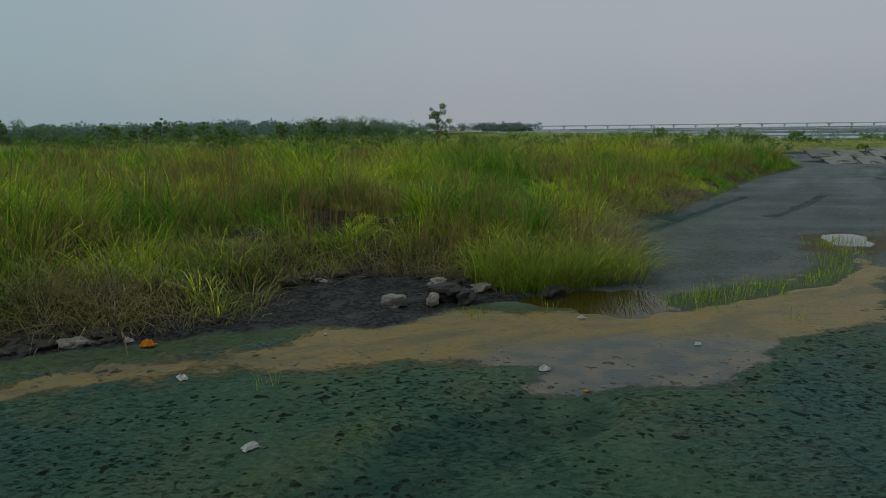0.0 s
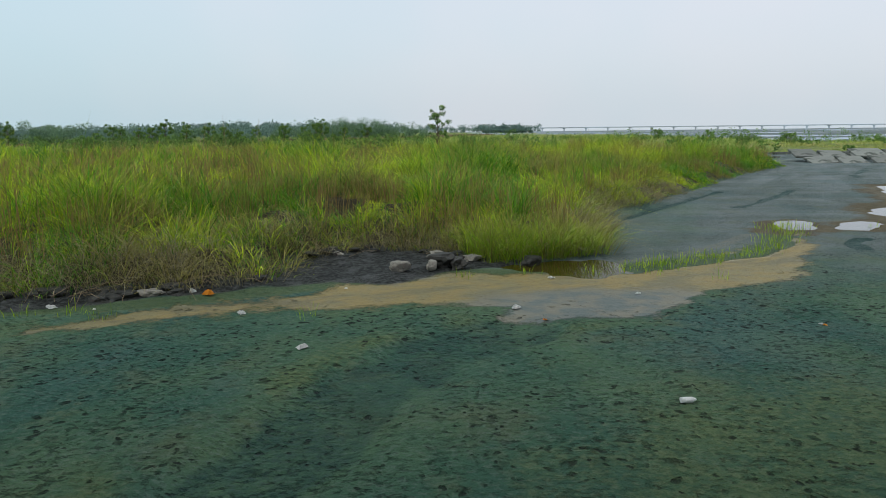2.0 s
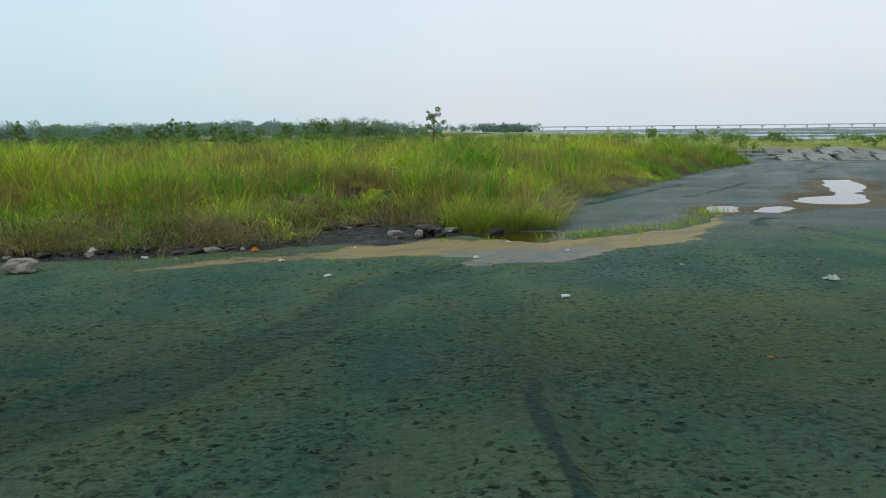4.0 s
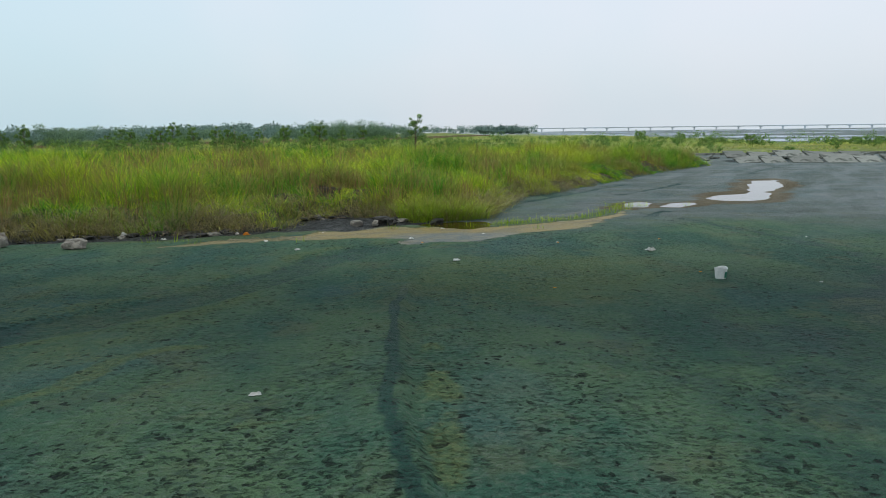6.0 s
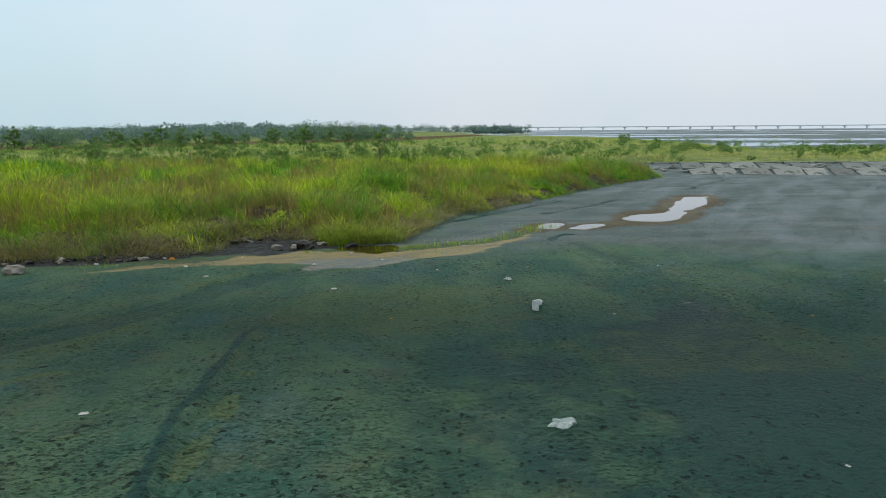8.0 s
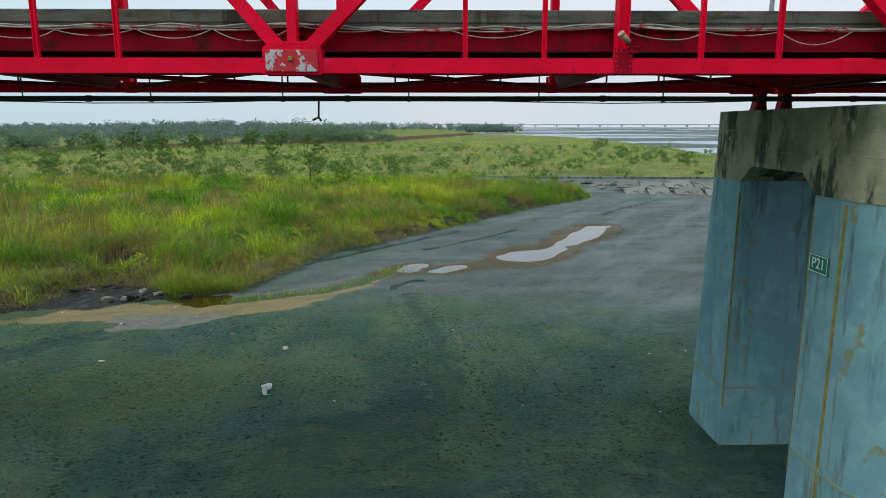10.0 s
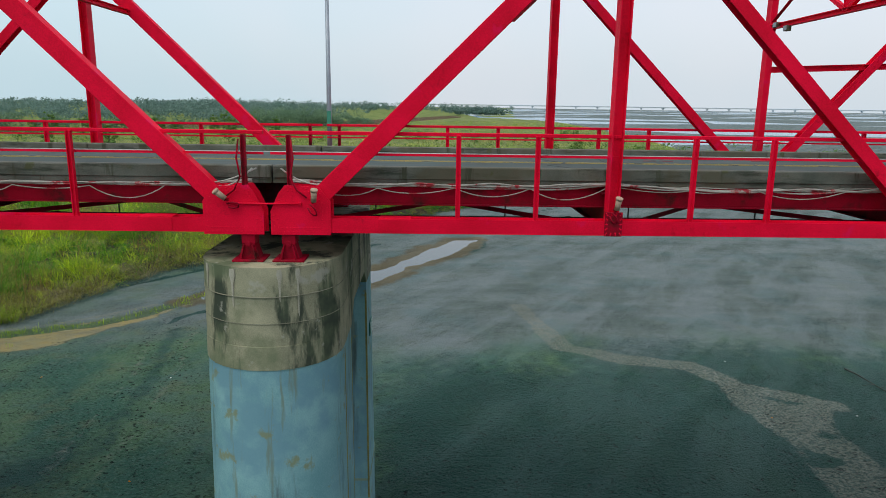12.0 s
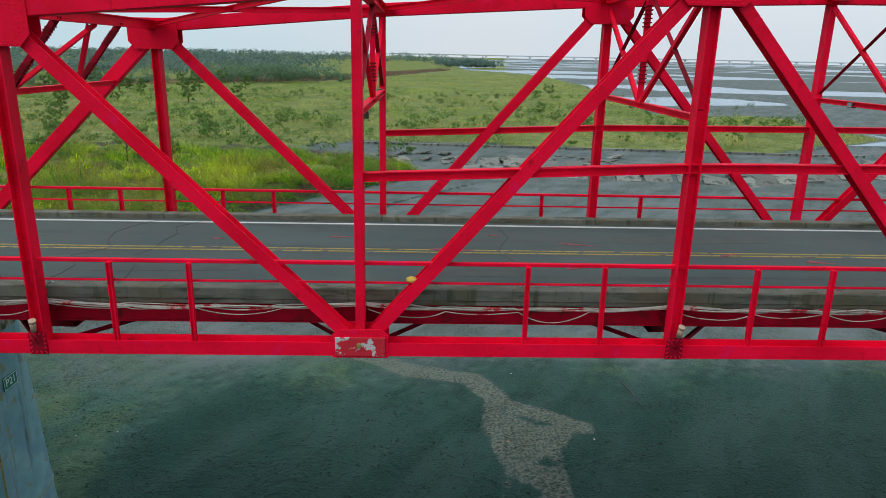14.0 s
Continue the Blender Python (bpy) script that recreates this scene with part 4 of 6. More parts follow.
    blades("grass", np.stack([x, y, ground_z(x, y)], 1), way, 1.35 * size[k] * rng.uniform(0.5, 1.2, n) * dome, rng.uniform(0.06, 0.15, n),
           rng.uniform(0.7, 1.7, n), np.clip(tone[k] + rng.normal(0, 0.08, n), 0, 1), np.clip(parched[k] + rng.normal(0, 0.1, n), 0, 1), MEADOW,
           "distant olive meadow of rough grass", 2)
    c = sow(rng, 2600, -330, 40, 215, 800, lambda x, y, r: inside(x, y, BROWN) > -3)
    x, y, way, k, dome = tussocks(rng, c, 10, 1.0)
    n = len(x)
    blades("grass", np.stack([x, y, ground_z(x, y)], 1), way, rng.uniform(0.8, 2.2, n), rng.uniform(0.1, 0.3, n), rng.uniform(0.3, 1.0, n),
           rng.random(n), np.zeros(n), HEATH, "strip of brown dry scrub before the woods", 2)
    # sprouts in the silt and the small puddles
    spots = np.array([(-11.5, 33.2), (-11.2, 33.6), (-11.9, 32.9), (-11.0, 33.1), (-11.6, 33.8), (-11.3, 32.6), (-12.0, 33.4), (-8.6, 32.5), (-21.0, 23.3), (-20.2, 23.8), (-18.6, 24.6), (-17.4, 25.8), (-24.6, 23.5), (-26.4, 23.0),
                      (-19.4, 22.4), (-22.6, 23.6), (-16.6, 26.4), (-36.5, 19.0), (-35.5, 19.2), (-34.6, 18.9), (-30.0, 18.6), (-14.4, 29.0), (-12.6, 30.6)])
    rows = np.array([(x + rng.normal(0, 0.35), y + rng.normal(0, 0.25)) for a, b in zip(RUN, RUN[1:]) for u in rng.random(9) for x, y in [(a[0] + (b[0] - a[0]) * u, a[1] + (b[1] - a[1]) * u)]])
    x, y, way, k, dome = tussocks(rng, np.concatenate([spots, rows]), 14, 0.16)
    n = len(x)
    blades("grass", np.stack([x, y, ground_z(x, y)], 1), way, rng.uniform(0.08, 0.42, n), rng.uniform(0.008, 0.016, n), rng.uniform(0.05, 0.5, n),
           rng.uniform(0.2, 0.7, n), rng.uniform(0, 0.3, n), GRASS, "thin green sprouts in the wet silt")


build_grass()

# ---- steel truss bridge ----
PANEL, DECK_LOW, HALF = 6.25, 10.54, 3.6
NEAR_Y, FAR_Y = 0.15, 7.35
TOPS = [None, 16.92, 17.46, 17.84, 18.04, 18.12, 18.04, 17.84, 17.46, 16.92, None]
CHORD_Z = DECK_LOW + 0.14
STRUT_Z = [None, None, 14.1, 14.36, 14.42, 14.45, 14.42, 14.36, 14.1, None, None]


def gusset(bm, outline, y, thick=0.022):
    return prism(bm, outline, y - thick / 2, y + thick / 2, "y", 0.004)


def rivets(plate, shape, y, out):
    """Rows of round rivet heads inside the edge of a plate."""
    cx, cz = sum(p[0] for p in shape) / len(shape), sum(p[1] for p in shape) / len(shape)
    bm = bmesh.new()
    ring = [(math.cos(a), math.sin(a)) for a in (math.pi * k / 3 for k in range(6))]
    for (ax, az), (bx, bz) in zip(shape, shape[1:] + shape[:1]):
        n = max(2, int(math.hypot(bx - ax, bz - az) / 0.1))
        for k in range(n):
            px, pz = ax + (bx - ax) * k / n, az + (bz - az) * k / n
            for inset in (0.88, 0.74):
                qx, qz = cx + (px - cx) * inset, cz + (pz - cz) * inset
                low = [bm.verts.new((qx + 0.017 * c, y, qz + 0.017 * s)) for c, s in ring]
                tip = bm.verts.new((qx, y + out * 0.013, qz))
                for i in range(6):
                    bm.faces.new((low[i], low[(i + 1) % 6], tip))
    bmesh.ops.recalc_face_normals(bm, faces=bm.faces)
    tagged(part("rivets", bm, RED, plate), kind="stuff")


BATTEN = []


def lacing(post, a, b):
    """Batten plates across a laced post, gathered at two stretches of it."""
    a, b = Vector(a), Vector(b)
    for u in [0.2 + 0.035 * k for k in range(6)] + [0.68 + 0.035 * k for k in range(6)]:
        m = Matrix.Translation(a + (b - a) * u)
        if not BATTEN:
            ob = part("batten", block((0, 0, 0), (0.17, 0.17, 0.03)), RED_DARK, post)
            ob.matrix_basis = m
            BATTEN.append(ob.data)
        else:
            share("batten", BATTEN[0], RED_DARK, post, m)


def build_span():
    span = thing("truss_span", "red painted steel through-truss bridge span with railings", "bridge", "bridge spans", at=(0.5, 0, 0))
    node = [k * PANEL for k in range(11)]
    for y, out in ((NEAR_Y, -1), (FAR_Y, 1)):
        for k in range(10):
            a, b = node[k], node[k + 1]
            part("bottom_chord", beam((a + 0.02, y, CHORD_Z), (b - 0.02, y, CHORD_Z), 0.28, 0.36, "H", 0.03), RED, span)
            if 1 <= k <= 8:
                part("top_chord", beam((a, y, TOPS[k]), (b, y, TOPS[k + 1]), 0.34, 0.36, "box"), RED, span)
            if 2 <= k <= 7:
                part("mid_strut", beam((a, y, STRUT_Z[k]), (b, y, STRUT_Z[k + 1]), 0.17, 0.2, "I", 0.02), RED, span)
            low, high = (a, b) if k % 2 == 0 else (b, a)
            top = TOPS[k + 1] if k % 2 == 0 else TOPS[k]
            deep = 0.35 if k in (0, 9) else 0.245 if k in (1, 2, 7, 8) else 0.22
            if k in (0, 9):
                low, top = low + (0.32 if k == 0 else -0.32), top - 0.16
            part("end_post" if k in (0, 9) else "diagonal", beam((low, y, CHORD_Z + (0.25 if k in (0, 9) else 0.02)), (high, y, top), deep, 0.27, "H" if k not in (0, 9) else "box", 0.025), RED, span)
        for k in (0, 9):
            sx = node[k] + (2.05 if k == 0 else PANEL - 1.75)
            part("splice_plate", block((sx, y + out * 0.187, CHORD_Z), (0.62, 0.014, 0.27), 0.003), RED, span)
            part("splice_plate", block((sx, y, CHORD_Z + 0.146), (0.62, 0.30, 0.014), 0.003), RED, span)
        for k in range(1, 10):
            wide = 0.22 if k % 2 else 0.18
            part("vertical", beam((node[k], y, DECK_LOW + 0.2), (node[k], y, TOPS[k]), wide, 0.3, "I" if k % 2 else "box", 0.022), RED, span)
        for k in range(11):
            x, f = node[k], y + out * 0.192
            if k in (0, 10):
                s = 1 if k == 0 else -1
                shape = [(x - s * 0.30, DECK_LOW - 0.04), (x + s * 0.84, DECK_LOW - 0.04), (x + s * 0.84, 11.14), (x + s * 0.62, 11.42), (x - s * 0.02, 11.45), (x - s * 0.14, 11.3), (x - s * 0.30, 10.95)]
                for side in (f, y - out * 0.192):
                    plate = part("gusset", gusset(bmesh.new(), shape if s > 0 else shape[::-1], side), RED, span)
                    if side == f:
                        rivets(plate, shape, f + out * 0.011, out)
            elif k % 2 == 0:
                shape = [(x - 0.55, DECK_LOW - 0.03), (x + 0.55, DECK_LOW - 0.03), (x + 0.55, 11.0), (x + 0.4, 11.12), (x - 0.4, 11.12), (x - 0.55, 11.0)]
                for side in (f, y - out * 0.192):
                    plate = part("gusset", gusset(bmesh.new(), shape, side), RED, span)
                    if side == f:
                        rivets(plate, shape, f + out * 0.011, out)
                cover = part("cover_plate", block((x, f + out * 0.04, 10.76), (0.98, 0.03, 0.40), 0.01), RED_WORN, span, "steel cover plate with flaking red paint")
                part("bolt", block((x - 0.02, f + out * 0.075, 10.80), (0.09, 0.05, 0.09), 0.015), RUST, cover, "rusty square bolt")
            else:
                shape = [(x - 0.17, DECK_LOW - 0.01), (x + 0.17, DECK_LOW - 0.01), (x + 0.17, 11.0), (x - 0.17, 11.0)]
                rivets(part("gusset", gusset(bmesh.new(), shape, f), RED_DARK, span), shape, f + out * 0.011, out)
            if 1 <= k <= 9 and k % 2:
                t = TOPS[k]
                shape = [(x - 0.68, t - 0.42), (x - 0.5, t - 0.62), (x + 0.5, t - 0.62), (x + 0.68, t - 0.42), (x + 0.68, t + 0.2), (x - 0.68, t + 0.2)]
                for side in (f, y - out * 0.192):
                    plate = part("gusset", gusset(bmesh.new(), shape, side), RED, span)
                    if side == f:
                        rivets(plate, shape, f + out * 0.011, out)
        # railing
        for k in (1, 3, 5, 7, 9):
            for off in (-3.0, -1.5, 1.5, 3.0):
                x = node[k] + off
                if out < 0:
                    bm = beam((x, y - 0.12, 10.8), (x, y - 0.12, 12.40), 0.09, 0.09, "I", 0.018)
                    box(bm, (x, y - 0.06, 12.40), (0.09, 0.16, 0.02))
                    box(bm, (x + 0.03, y - 0.07, 12.03), (0.02, 0.12, 0.06))
                else:
                    bm = beam((x, y + 0.12, 11.55), (x, y + 0.12, 12.34), 0.10, 0.10, "I", 0.018)
                part("rail_post", bm, RED, span)
        for x in (0.06, 62.44):
            part("rail_post", beam((x, y + out * 0.08, 11.4 if out < 0 else 11.55), (x, y + out * 0.08, 12.38), 0.09, 0.09, "I", 0.018), RED_DARK, span, "rusty end post")
        top, mid, ry = (12.42, 12.03, y) if out < 0 else (12.34, 11.99, y + 0.1)
        for k in range(10):
            a, b = node[k] - (0.3 if k == 0 else 0), node[k + 1] + (0.3 if k == 9 else 0)
            part("top_rail", beam((a, ry, top), (b, ry, top), 0.07, 0.09, "box"), RED, span)
            part("mid_rail", beam((a, ry, mid), (b, ry, mid), 0.045, 0.06, "L", 0.012), RED, span)
    # floor beams, stringers, lateral bracing
    for k in range(11):
        x = node[k] + (0.12 if k == 0 else -0.12 if k == 10 else 0)
        bm = bmesh.new()
        prism(bm, [(NEAR_Y + 0.2, 10.95), (NEAR_Y + 1.0, 10.62), (FAR_Y - 1.0, 10.62), (FAR_Y - 0.2, 10.95), (FAR_Y - 0.2, 11.3), (NEAR_Y + 0.2, 11.3)], x - 0.015, x + 0.015, "x")
        box(bm, (x, 3.75, 10.62), (0.26, 5.2, 0.025))
        box(bm, (x, 3.75, 11.29), (0.26, 6.7, 0.025))
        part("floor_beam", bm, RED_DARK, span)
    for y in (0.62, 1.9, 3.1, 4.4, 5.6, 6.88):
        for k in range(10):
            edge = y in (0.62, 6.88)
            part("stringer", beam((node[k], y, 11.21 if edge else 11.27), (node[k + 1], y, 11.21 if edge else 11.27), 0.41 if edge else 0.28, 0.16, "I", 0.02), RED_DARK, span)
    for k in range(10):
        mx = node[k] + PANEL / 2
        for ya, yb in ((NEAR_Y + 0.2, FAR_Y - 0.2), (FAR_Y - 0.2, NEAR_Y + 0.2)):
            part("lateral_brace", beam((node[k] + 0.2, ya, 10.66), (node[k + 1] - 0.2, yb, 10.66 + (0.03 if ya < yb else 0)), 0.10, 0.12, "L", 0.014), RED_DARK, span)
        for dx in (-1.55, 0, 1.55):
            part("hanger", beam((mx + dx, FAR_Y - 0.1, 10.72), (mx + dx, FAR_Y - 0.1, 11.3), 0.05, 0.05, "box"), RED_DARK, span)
    # portal and sway frames
    for k in range(1, 10):
        x, t = node[k], TOPS[k]
        end = k in (1, 9)
        part("top_cross_strut", beam((x, NEAR_Y, t + 0.02), (x, FAR_Y, t + 0.02), 0.24, 0.22, "I", 0.02), RED, span)
        lz = 15.38 if end else 15.28
        xl = x - (1 if k == 1 else -1) * 1.22 if end else x
        part("sway_beam", beam((xl, NEAR_Y, lz), (xl, FAR_Y, lz), 0.13, 0.16, "I", 0.016), RED, span)
        if end:
            for y, y2 in ((2.3, 3.9), (5.2, 3.6)):
                post = part("laced_post", beam((xl, y, lz), (x, y, t), 0.12, 0.12, "H", 0.014), RED_DARK, span)
                part("sway_brace", beam((xl, y, lz), (x, y2, t - 0.1), 0.09, 0.09, "L", 0.014), RED, span)
                lacing(post, (xl, y, lz), (x, y, t))
            continue
        for y in (NEAR_Y, FAR_Y):
            part("sway_brace", beam((xl, y, lz + 0.12), (x, 3.75, t - 0.1), 0.10, 0.10, "L", 0.014), RED_DARK, span)
            part("sway_brace", beam((x, y, t - 0.15), (xl, 3.75, lz), 0.10, 0.10, "L", 0.014), RED, span)
        post = part("laced_post", beam((xl, 3.75, lz), (x, 3.75, t), 0.12, 0.10, "H", 0.014), RED, span)
        lacing(post, (xl, 3.75, lz), (x, 3.75, t))
    for k in range(1, 9):
        a, b = node[k], node[k + 1]
        part("top_lateral", beam((a, NEAR_Y, TOPS[k]), (b, FAR_Y, TOPS[k + 1]), 0.12, 0.12, "I", 0.014), RED, span)
        part("top_lateral", beam((a, FAR_Y, TOPS[k] + 0.03), (b, NEAR_Y, TOPS[k + 1] + 0.03), 0.12, 0.12, "I", 0.014), RED, span)
    # deck slab and kerbs
    bm = block((31.25, 3.75, 11.50), (63.2, 6.5, 0.16), 0.01)
    part("deck_slab", bm, KERB, span, "grey concrete deck slab")
    for y in (0.62, 6.88):
        for k in range(10):
            a, b = node[k] - (0.35 if k == 0 else 0), node[k + 1] + (0.35 if k == 9 else 0)
            part("kerb", block(((a + b) / 2, y, 11.645), (b - a - 0.012, 0.30, 0.25), 0.02), KERB, span, "stained concrete kerb")
    return span


right_span = build_span()
copy_thing(right_span, Matrix.Translation((-62.73, 0, 0)))


def strip(name, label, x0, x1, y0, y1, z, material, thick=0.004, category="road"):
    tagged(part(name, block(((x0 + x1) / 2, (y0 + y1) / 2, z - thick / 2), (x1 - x0, y1 - y0, thick)), material, None), label, category, kind="structure")


strip("road", "worn grey asphalt carriageway on the bridge deck", -62.4, 63.2, 0.78, 6.72, 11.62, ASPHALT, 0.035)
for y in (3.64, 3.86):
    strip("trim", "faded yellow centre line painted on asphalt", -62.4, 63.2, y - 0.035, y + 0.035, 11.6285, YELLOW_PAINT, 0.012, "road marking")
for y in (1.1, 6.4):
    strip("trim", "worn white edge line painted on asphalt", -62.4, 63.2, y - 0.06, y + 0.06, 11.6285, WHITE_LINE, 0.012, "road marking")

rng = random.Random(12)
for n in range(14):
    x, y = rng.uniform(4, 34), rng.uniform(1.6, 6.0)
    w, d = rng.uniform(0.3, 1.4), rng.uniform(0.05, 0.16)
    bm = bmesh.new()
    prism(bm, [(-w / 2, -d * rng.random()), (-w / 5, -d), (w / 3, -d * 0.4), (w / 2, 0), (w / 4, d * rng.random()), (-w / 3, d)], 0, 0.012, "z")
    ob = tagged(part("trim", bm, SPRAY, None), "faint pink paint smear on the asphalt", "road marking", kind="structure")
    ob.matrix_basis = Matrix.Translation((x, y, 11.6205)) @ pose(0, 0, 0, 0, 0, rng.uniform(-25, 25))
for x, y, w, d in ((8.5, 2.4, 3.2, 0.9), (21.4, 5.1, 4.2, 0.7), (15.2, 2.2, 2.4, 0.8), (-2.2, 5.0, 3.0, 0.9)):
    bm = bmesh.new()
    prism(bm, [(-w / 2, -d / 2), (w / 2, -d / 2), (w / 2 + 0.05, d / 2), (-w / 2 + 0.04, d / 2)], 0, 0.012, "z")
    ob = tagged(part("trim", bm, PATCH, None), "darker asphalt repair patch in the carriageway", "road patch", kind="structure")
    ob.matrix_basis = Matrix.Translation((x, y, 11.6125)) @ pose(0, 0, 0, 0, 0, rng.uniform(-3, 3))
for n in range(4):
    x = rng.uniform(-4, 32)
    pts = [(x + rng.uniform(-0.4, 0.4), 0.9 + 0.7 * k, 11.621) for k in range(9)]
    tagged(part("trim", tube(bmesh.new(), pts, 0.012, 4), PATCH, None), "dark sealed crack across the asphalt", "road crack", kind="structure")


# ---- bridge pier ----
def stadium(r, y0, y1, x0=0.1, steps=16):
    near = [(x0 + r * math.cos(a), y0 + r * math.sin(a)) for a in (math.pi + math.pi * k / steps for k in range(steps + 1))]
    far = [(x0 + r * math.cos(a), y1 + r * math.sin(a)) for a in (math.pi * k / steps for k in range(steps + 1))]
    return near + far


def loft(bm, low, high, z0, z1):
    a = [bm.verts.new((*p, z0)) for p in low]
    b = [bm.verts.new((*p, z1)) for p in high]
    bm.faces.new(a[::-1])
    bm.faces.new(b)
    for i in range(len(a)):
        j = (i + 1) % len(a)
        bm.faces.new((a[i], a[j], b[j], b[i]))
    bmesh.ops.recalc_face_normals(bm, faces=bm.faces)
    return bm


def half(r, y, sign, inner, steps=16):
    """The outline of a round-ended column: an arc about (0, y), straight sides back to inner."""
    a0 = math.pi if sign < 0 else 0
    arc = [(r * math.cos(a), y + r * math.sin(a)) for a in (a0 + math.pi * k / steps for k in range(steps + 1))]
    return arc + [(arc[-1][0], inner), (arc[0][0], inner)]


def build_pier(x):
    pier = thing("bridge_pier", "twin-column concrete pier, pale blue paint under a stained grey cap", "pier", "bridge piers", at=(x, 0, 0))
    for y_low, y_high, y_top, sign, inner in ((0.36, 0.68, 0.74, -1, 2.08), (8.05, 7.4, 7.27, 1, 5.88)):
        smooth(part("column", loft(bmesh.new(), half(1.43, y_low, sign, inner), half(1.372, y_high, sign, inner), -1.2, 8.0), PIER, pier, "pale blue-grey painted concrete column"))
        smooth(part("cap_haunch", loft(bmesh.new(), half(1.388, y_high, sign, inner), half(1.386, y_high - (y_high - y_top) * 0.24, sign, inner - sign * 0.62), 8.0, 8.46), CAP, pier, "sloping concrete haunch"))
        for sx in (-1, 1):
            if sign < 0:
                seep, ys = bmesh.new(), y_high + 0.2
                prism(seep, [(sx * 1.40, ys - 0.05), (sx * 1.40, ys + 0.07), (sx * 1.36, ys + 0.07), (sx * 1.36, ys - 0.05)], 0.6, 7.9, "z")
                for v in seep.verts:
                    v.co.x += sx * 0.058 * (8 - v.co.z) / 9.2 - sx * 0.024
                part("seepage", seep, RUST, pier, "thin yellow-brown seepage line")
            edge = bmesh.new()
            prism(edge, [(sx * 1.40, inner - 0.02), (sx * 1.40, inner + 0.02), (sx * 1.35, inner + 0.02), (sx * 1.35, inner - 0.02)], 1.2, 7.7, "z")
            for v in edge.verts:
                v.co.x += sx * 0.058 * (8 - v.co.z) / 9.2 - sx * 0.020
            part("seepage", edge, RUST, pier, "mossy brown line along the column's edge")
        mark = 1.412 + 0.018
        rim = loft(bmesh.new(), half(mark, y_low * 0.72 + y_high * 0.28, sign, inner - sign * 0.003), half(mark, y_low * 0.71 + y_high * 0.29, sign, inner - sign * 0.003), 1.76, 1.83)
        smooth(part("flood_mark", rim, FLOOD, pier, "faint yellowish flood line round the column"))
    smooth(part("cap", loft(bmesh.new(), stadium(1.386, 0.72, 7.3, 0, 24), stadium(1.38, 0.75, 7.26, 0, 24), 8.46, 9.98), CAP, pier, "grey concrete cap streaked black"))
    for z in (8.9, 9.42):
        smooth(part("seam", loft(bmesh.new(), stadium(1.389, 0.72, 7.3, 0, 24), stadium(1.389, 0.72, 7.3, 0, 24), z, z + 0.01), SEAM, pier, "thin uneven formwork seam"))
    for a, long, wide in ((-1.95, 0.75, 0.05), (-1.30, 0.62, 0.04), (-1.05, 0.95, 0.035), (-2.5, 0.5, 0.04)):
        bm = bmesh.new()
        prism(bm, [(-wide, 0), (wide, 0), (wide * 1.3, -0.12), (wide * 0.5, -0.3), (wide * 0.35, -long), (-wide * 0.3, -long * 0.9), (-wide * 0.5, -0.25), (-wide * 1.2, -0.1)], -0.004, 0.02, "y")
        run = part("lime_run", bm, LIME, pier, "pale lime run below the cap's edge")
        run.matrix_basis = Matrix.Translation((1.385 * math.cos(a), 0.735 + 1.385 * math.sin(a), 9.94)) @ Matrix.Rotation(a + math.pi / 2, 4, "Z")
    # bearings on the cap
    for y in (NEAR_Y, FAR_Y):
        for bx in (-0.32, 0.45):
            bm = bmesh.new()
            box(bm, (bx, y, 10.0), (0.6, 0.6, 0.04), 0.008)
            prism(bm, [(bx - 0.2, 10.02), (bx + 0.2, 10.02), (bx + 0.1, 10.32), (bx - 0.1, 10.32)], y - 0.16, y + 0.16, "y")
            for dx in (-0.14, 0.14):
                prism(bm, [(bx + dx - 0.012, 10.02), (bx + dx + 0.012, 10.02), (bx + dx * 0.6 + 0.012, 10.3), (bx + dx * 0.6 - 0.012, 10.3)], y - 0.24, y + 0.24, "y")
            box(bm, (bx, y, 10.42), (0.26, 0.34, 0.22), 0.01)
            tube(bm, [(bx, y - 0.22, 10.32), (bx, y + 0.22, 10.32)], 0.05, 8)
            part("bearing", bm, RED_DARK, pier, "dark red steel rocker bearing")
    # number signs
    for sx, y0, y1, z in ((-1.412, 1.25, 2.0, 6.47), (1.412, 6.55, 7.25, 6.35)):
        plate = part("sign", block((sx, (y0 + y1) / 2, z), (0.03, abs(y1 - y0), 0.42), 0.006), SIGN_GREEN, pier, "green pier number sign")
        for dy, dz, wy, wz in ((0, 0.19, 0.70, 0.014), (0, -0.19, 0.70, 0.014), (0.345, 0, 0.014, 0.37), (-0.345, 0, 0.014, 0.37)):
            part("border", block((sx + (-0.017 if sx < 0 else 0.017), (y0 + y1) / 2 + dy * (y1 - y0) / 0.75, z + dz), (0.006, wy * (y1 - y0) / 0.75, wz)), SIGN_WHITE, plate, "thin white border")
        font = bpy.data.curves.new("lettering", "FONT")
        font.body, font.size, font.align_x, font.align_y, font.extrude = "P21", 0.34, "CENTER", "CENTER", 0.002
        tmp = bpy.data.objects.new("lettering", font)
        scene.collection.objects.link(tmp)
        data = bpy.data.meshes.new_from_object(tmp.evaluated_get(bpy.context.evaluated_depsgraph_get()))
        bpy.data.objects.remove(tmp)
        data.materials.append(SIGN_WHITE)
        text = new("lettering", data)
        text.parent = plate
        turn = Matrix(((0, 0, -1), (-1, 0, 0), (0, 1, 0))) if sx < 0 else Matrix(((0, 0, 1), (1, 0, 0), (0, 1, 0)))
        text.matrix_basis = Matrix.Translation((sx + (-0.019 if sx < 0 else 0.019), (y0 + y1) / 2, z)) @ turn.to_4x4()
    return pier


middle_pier = build_pier(0.07)
copy_thing(middle_pier, Matrix.Translation((63.4, 0, 0)))
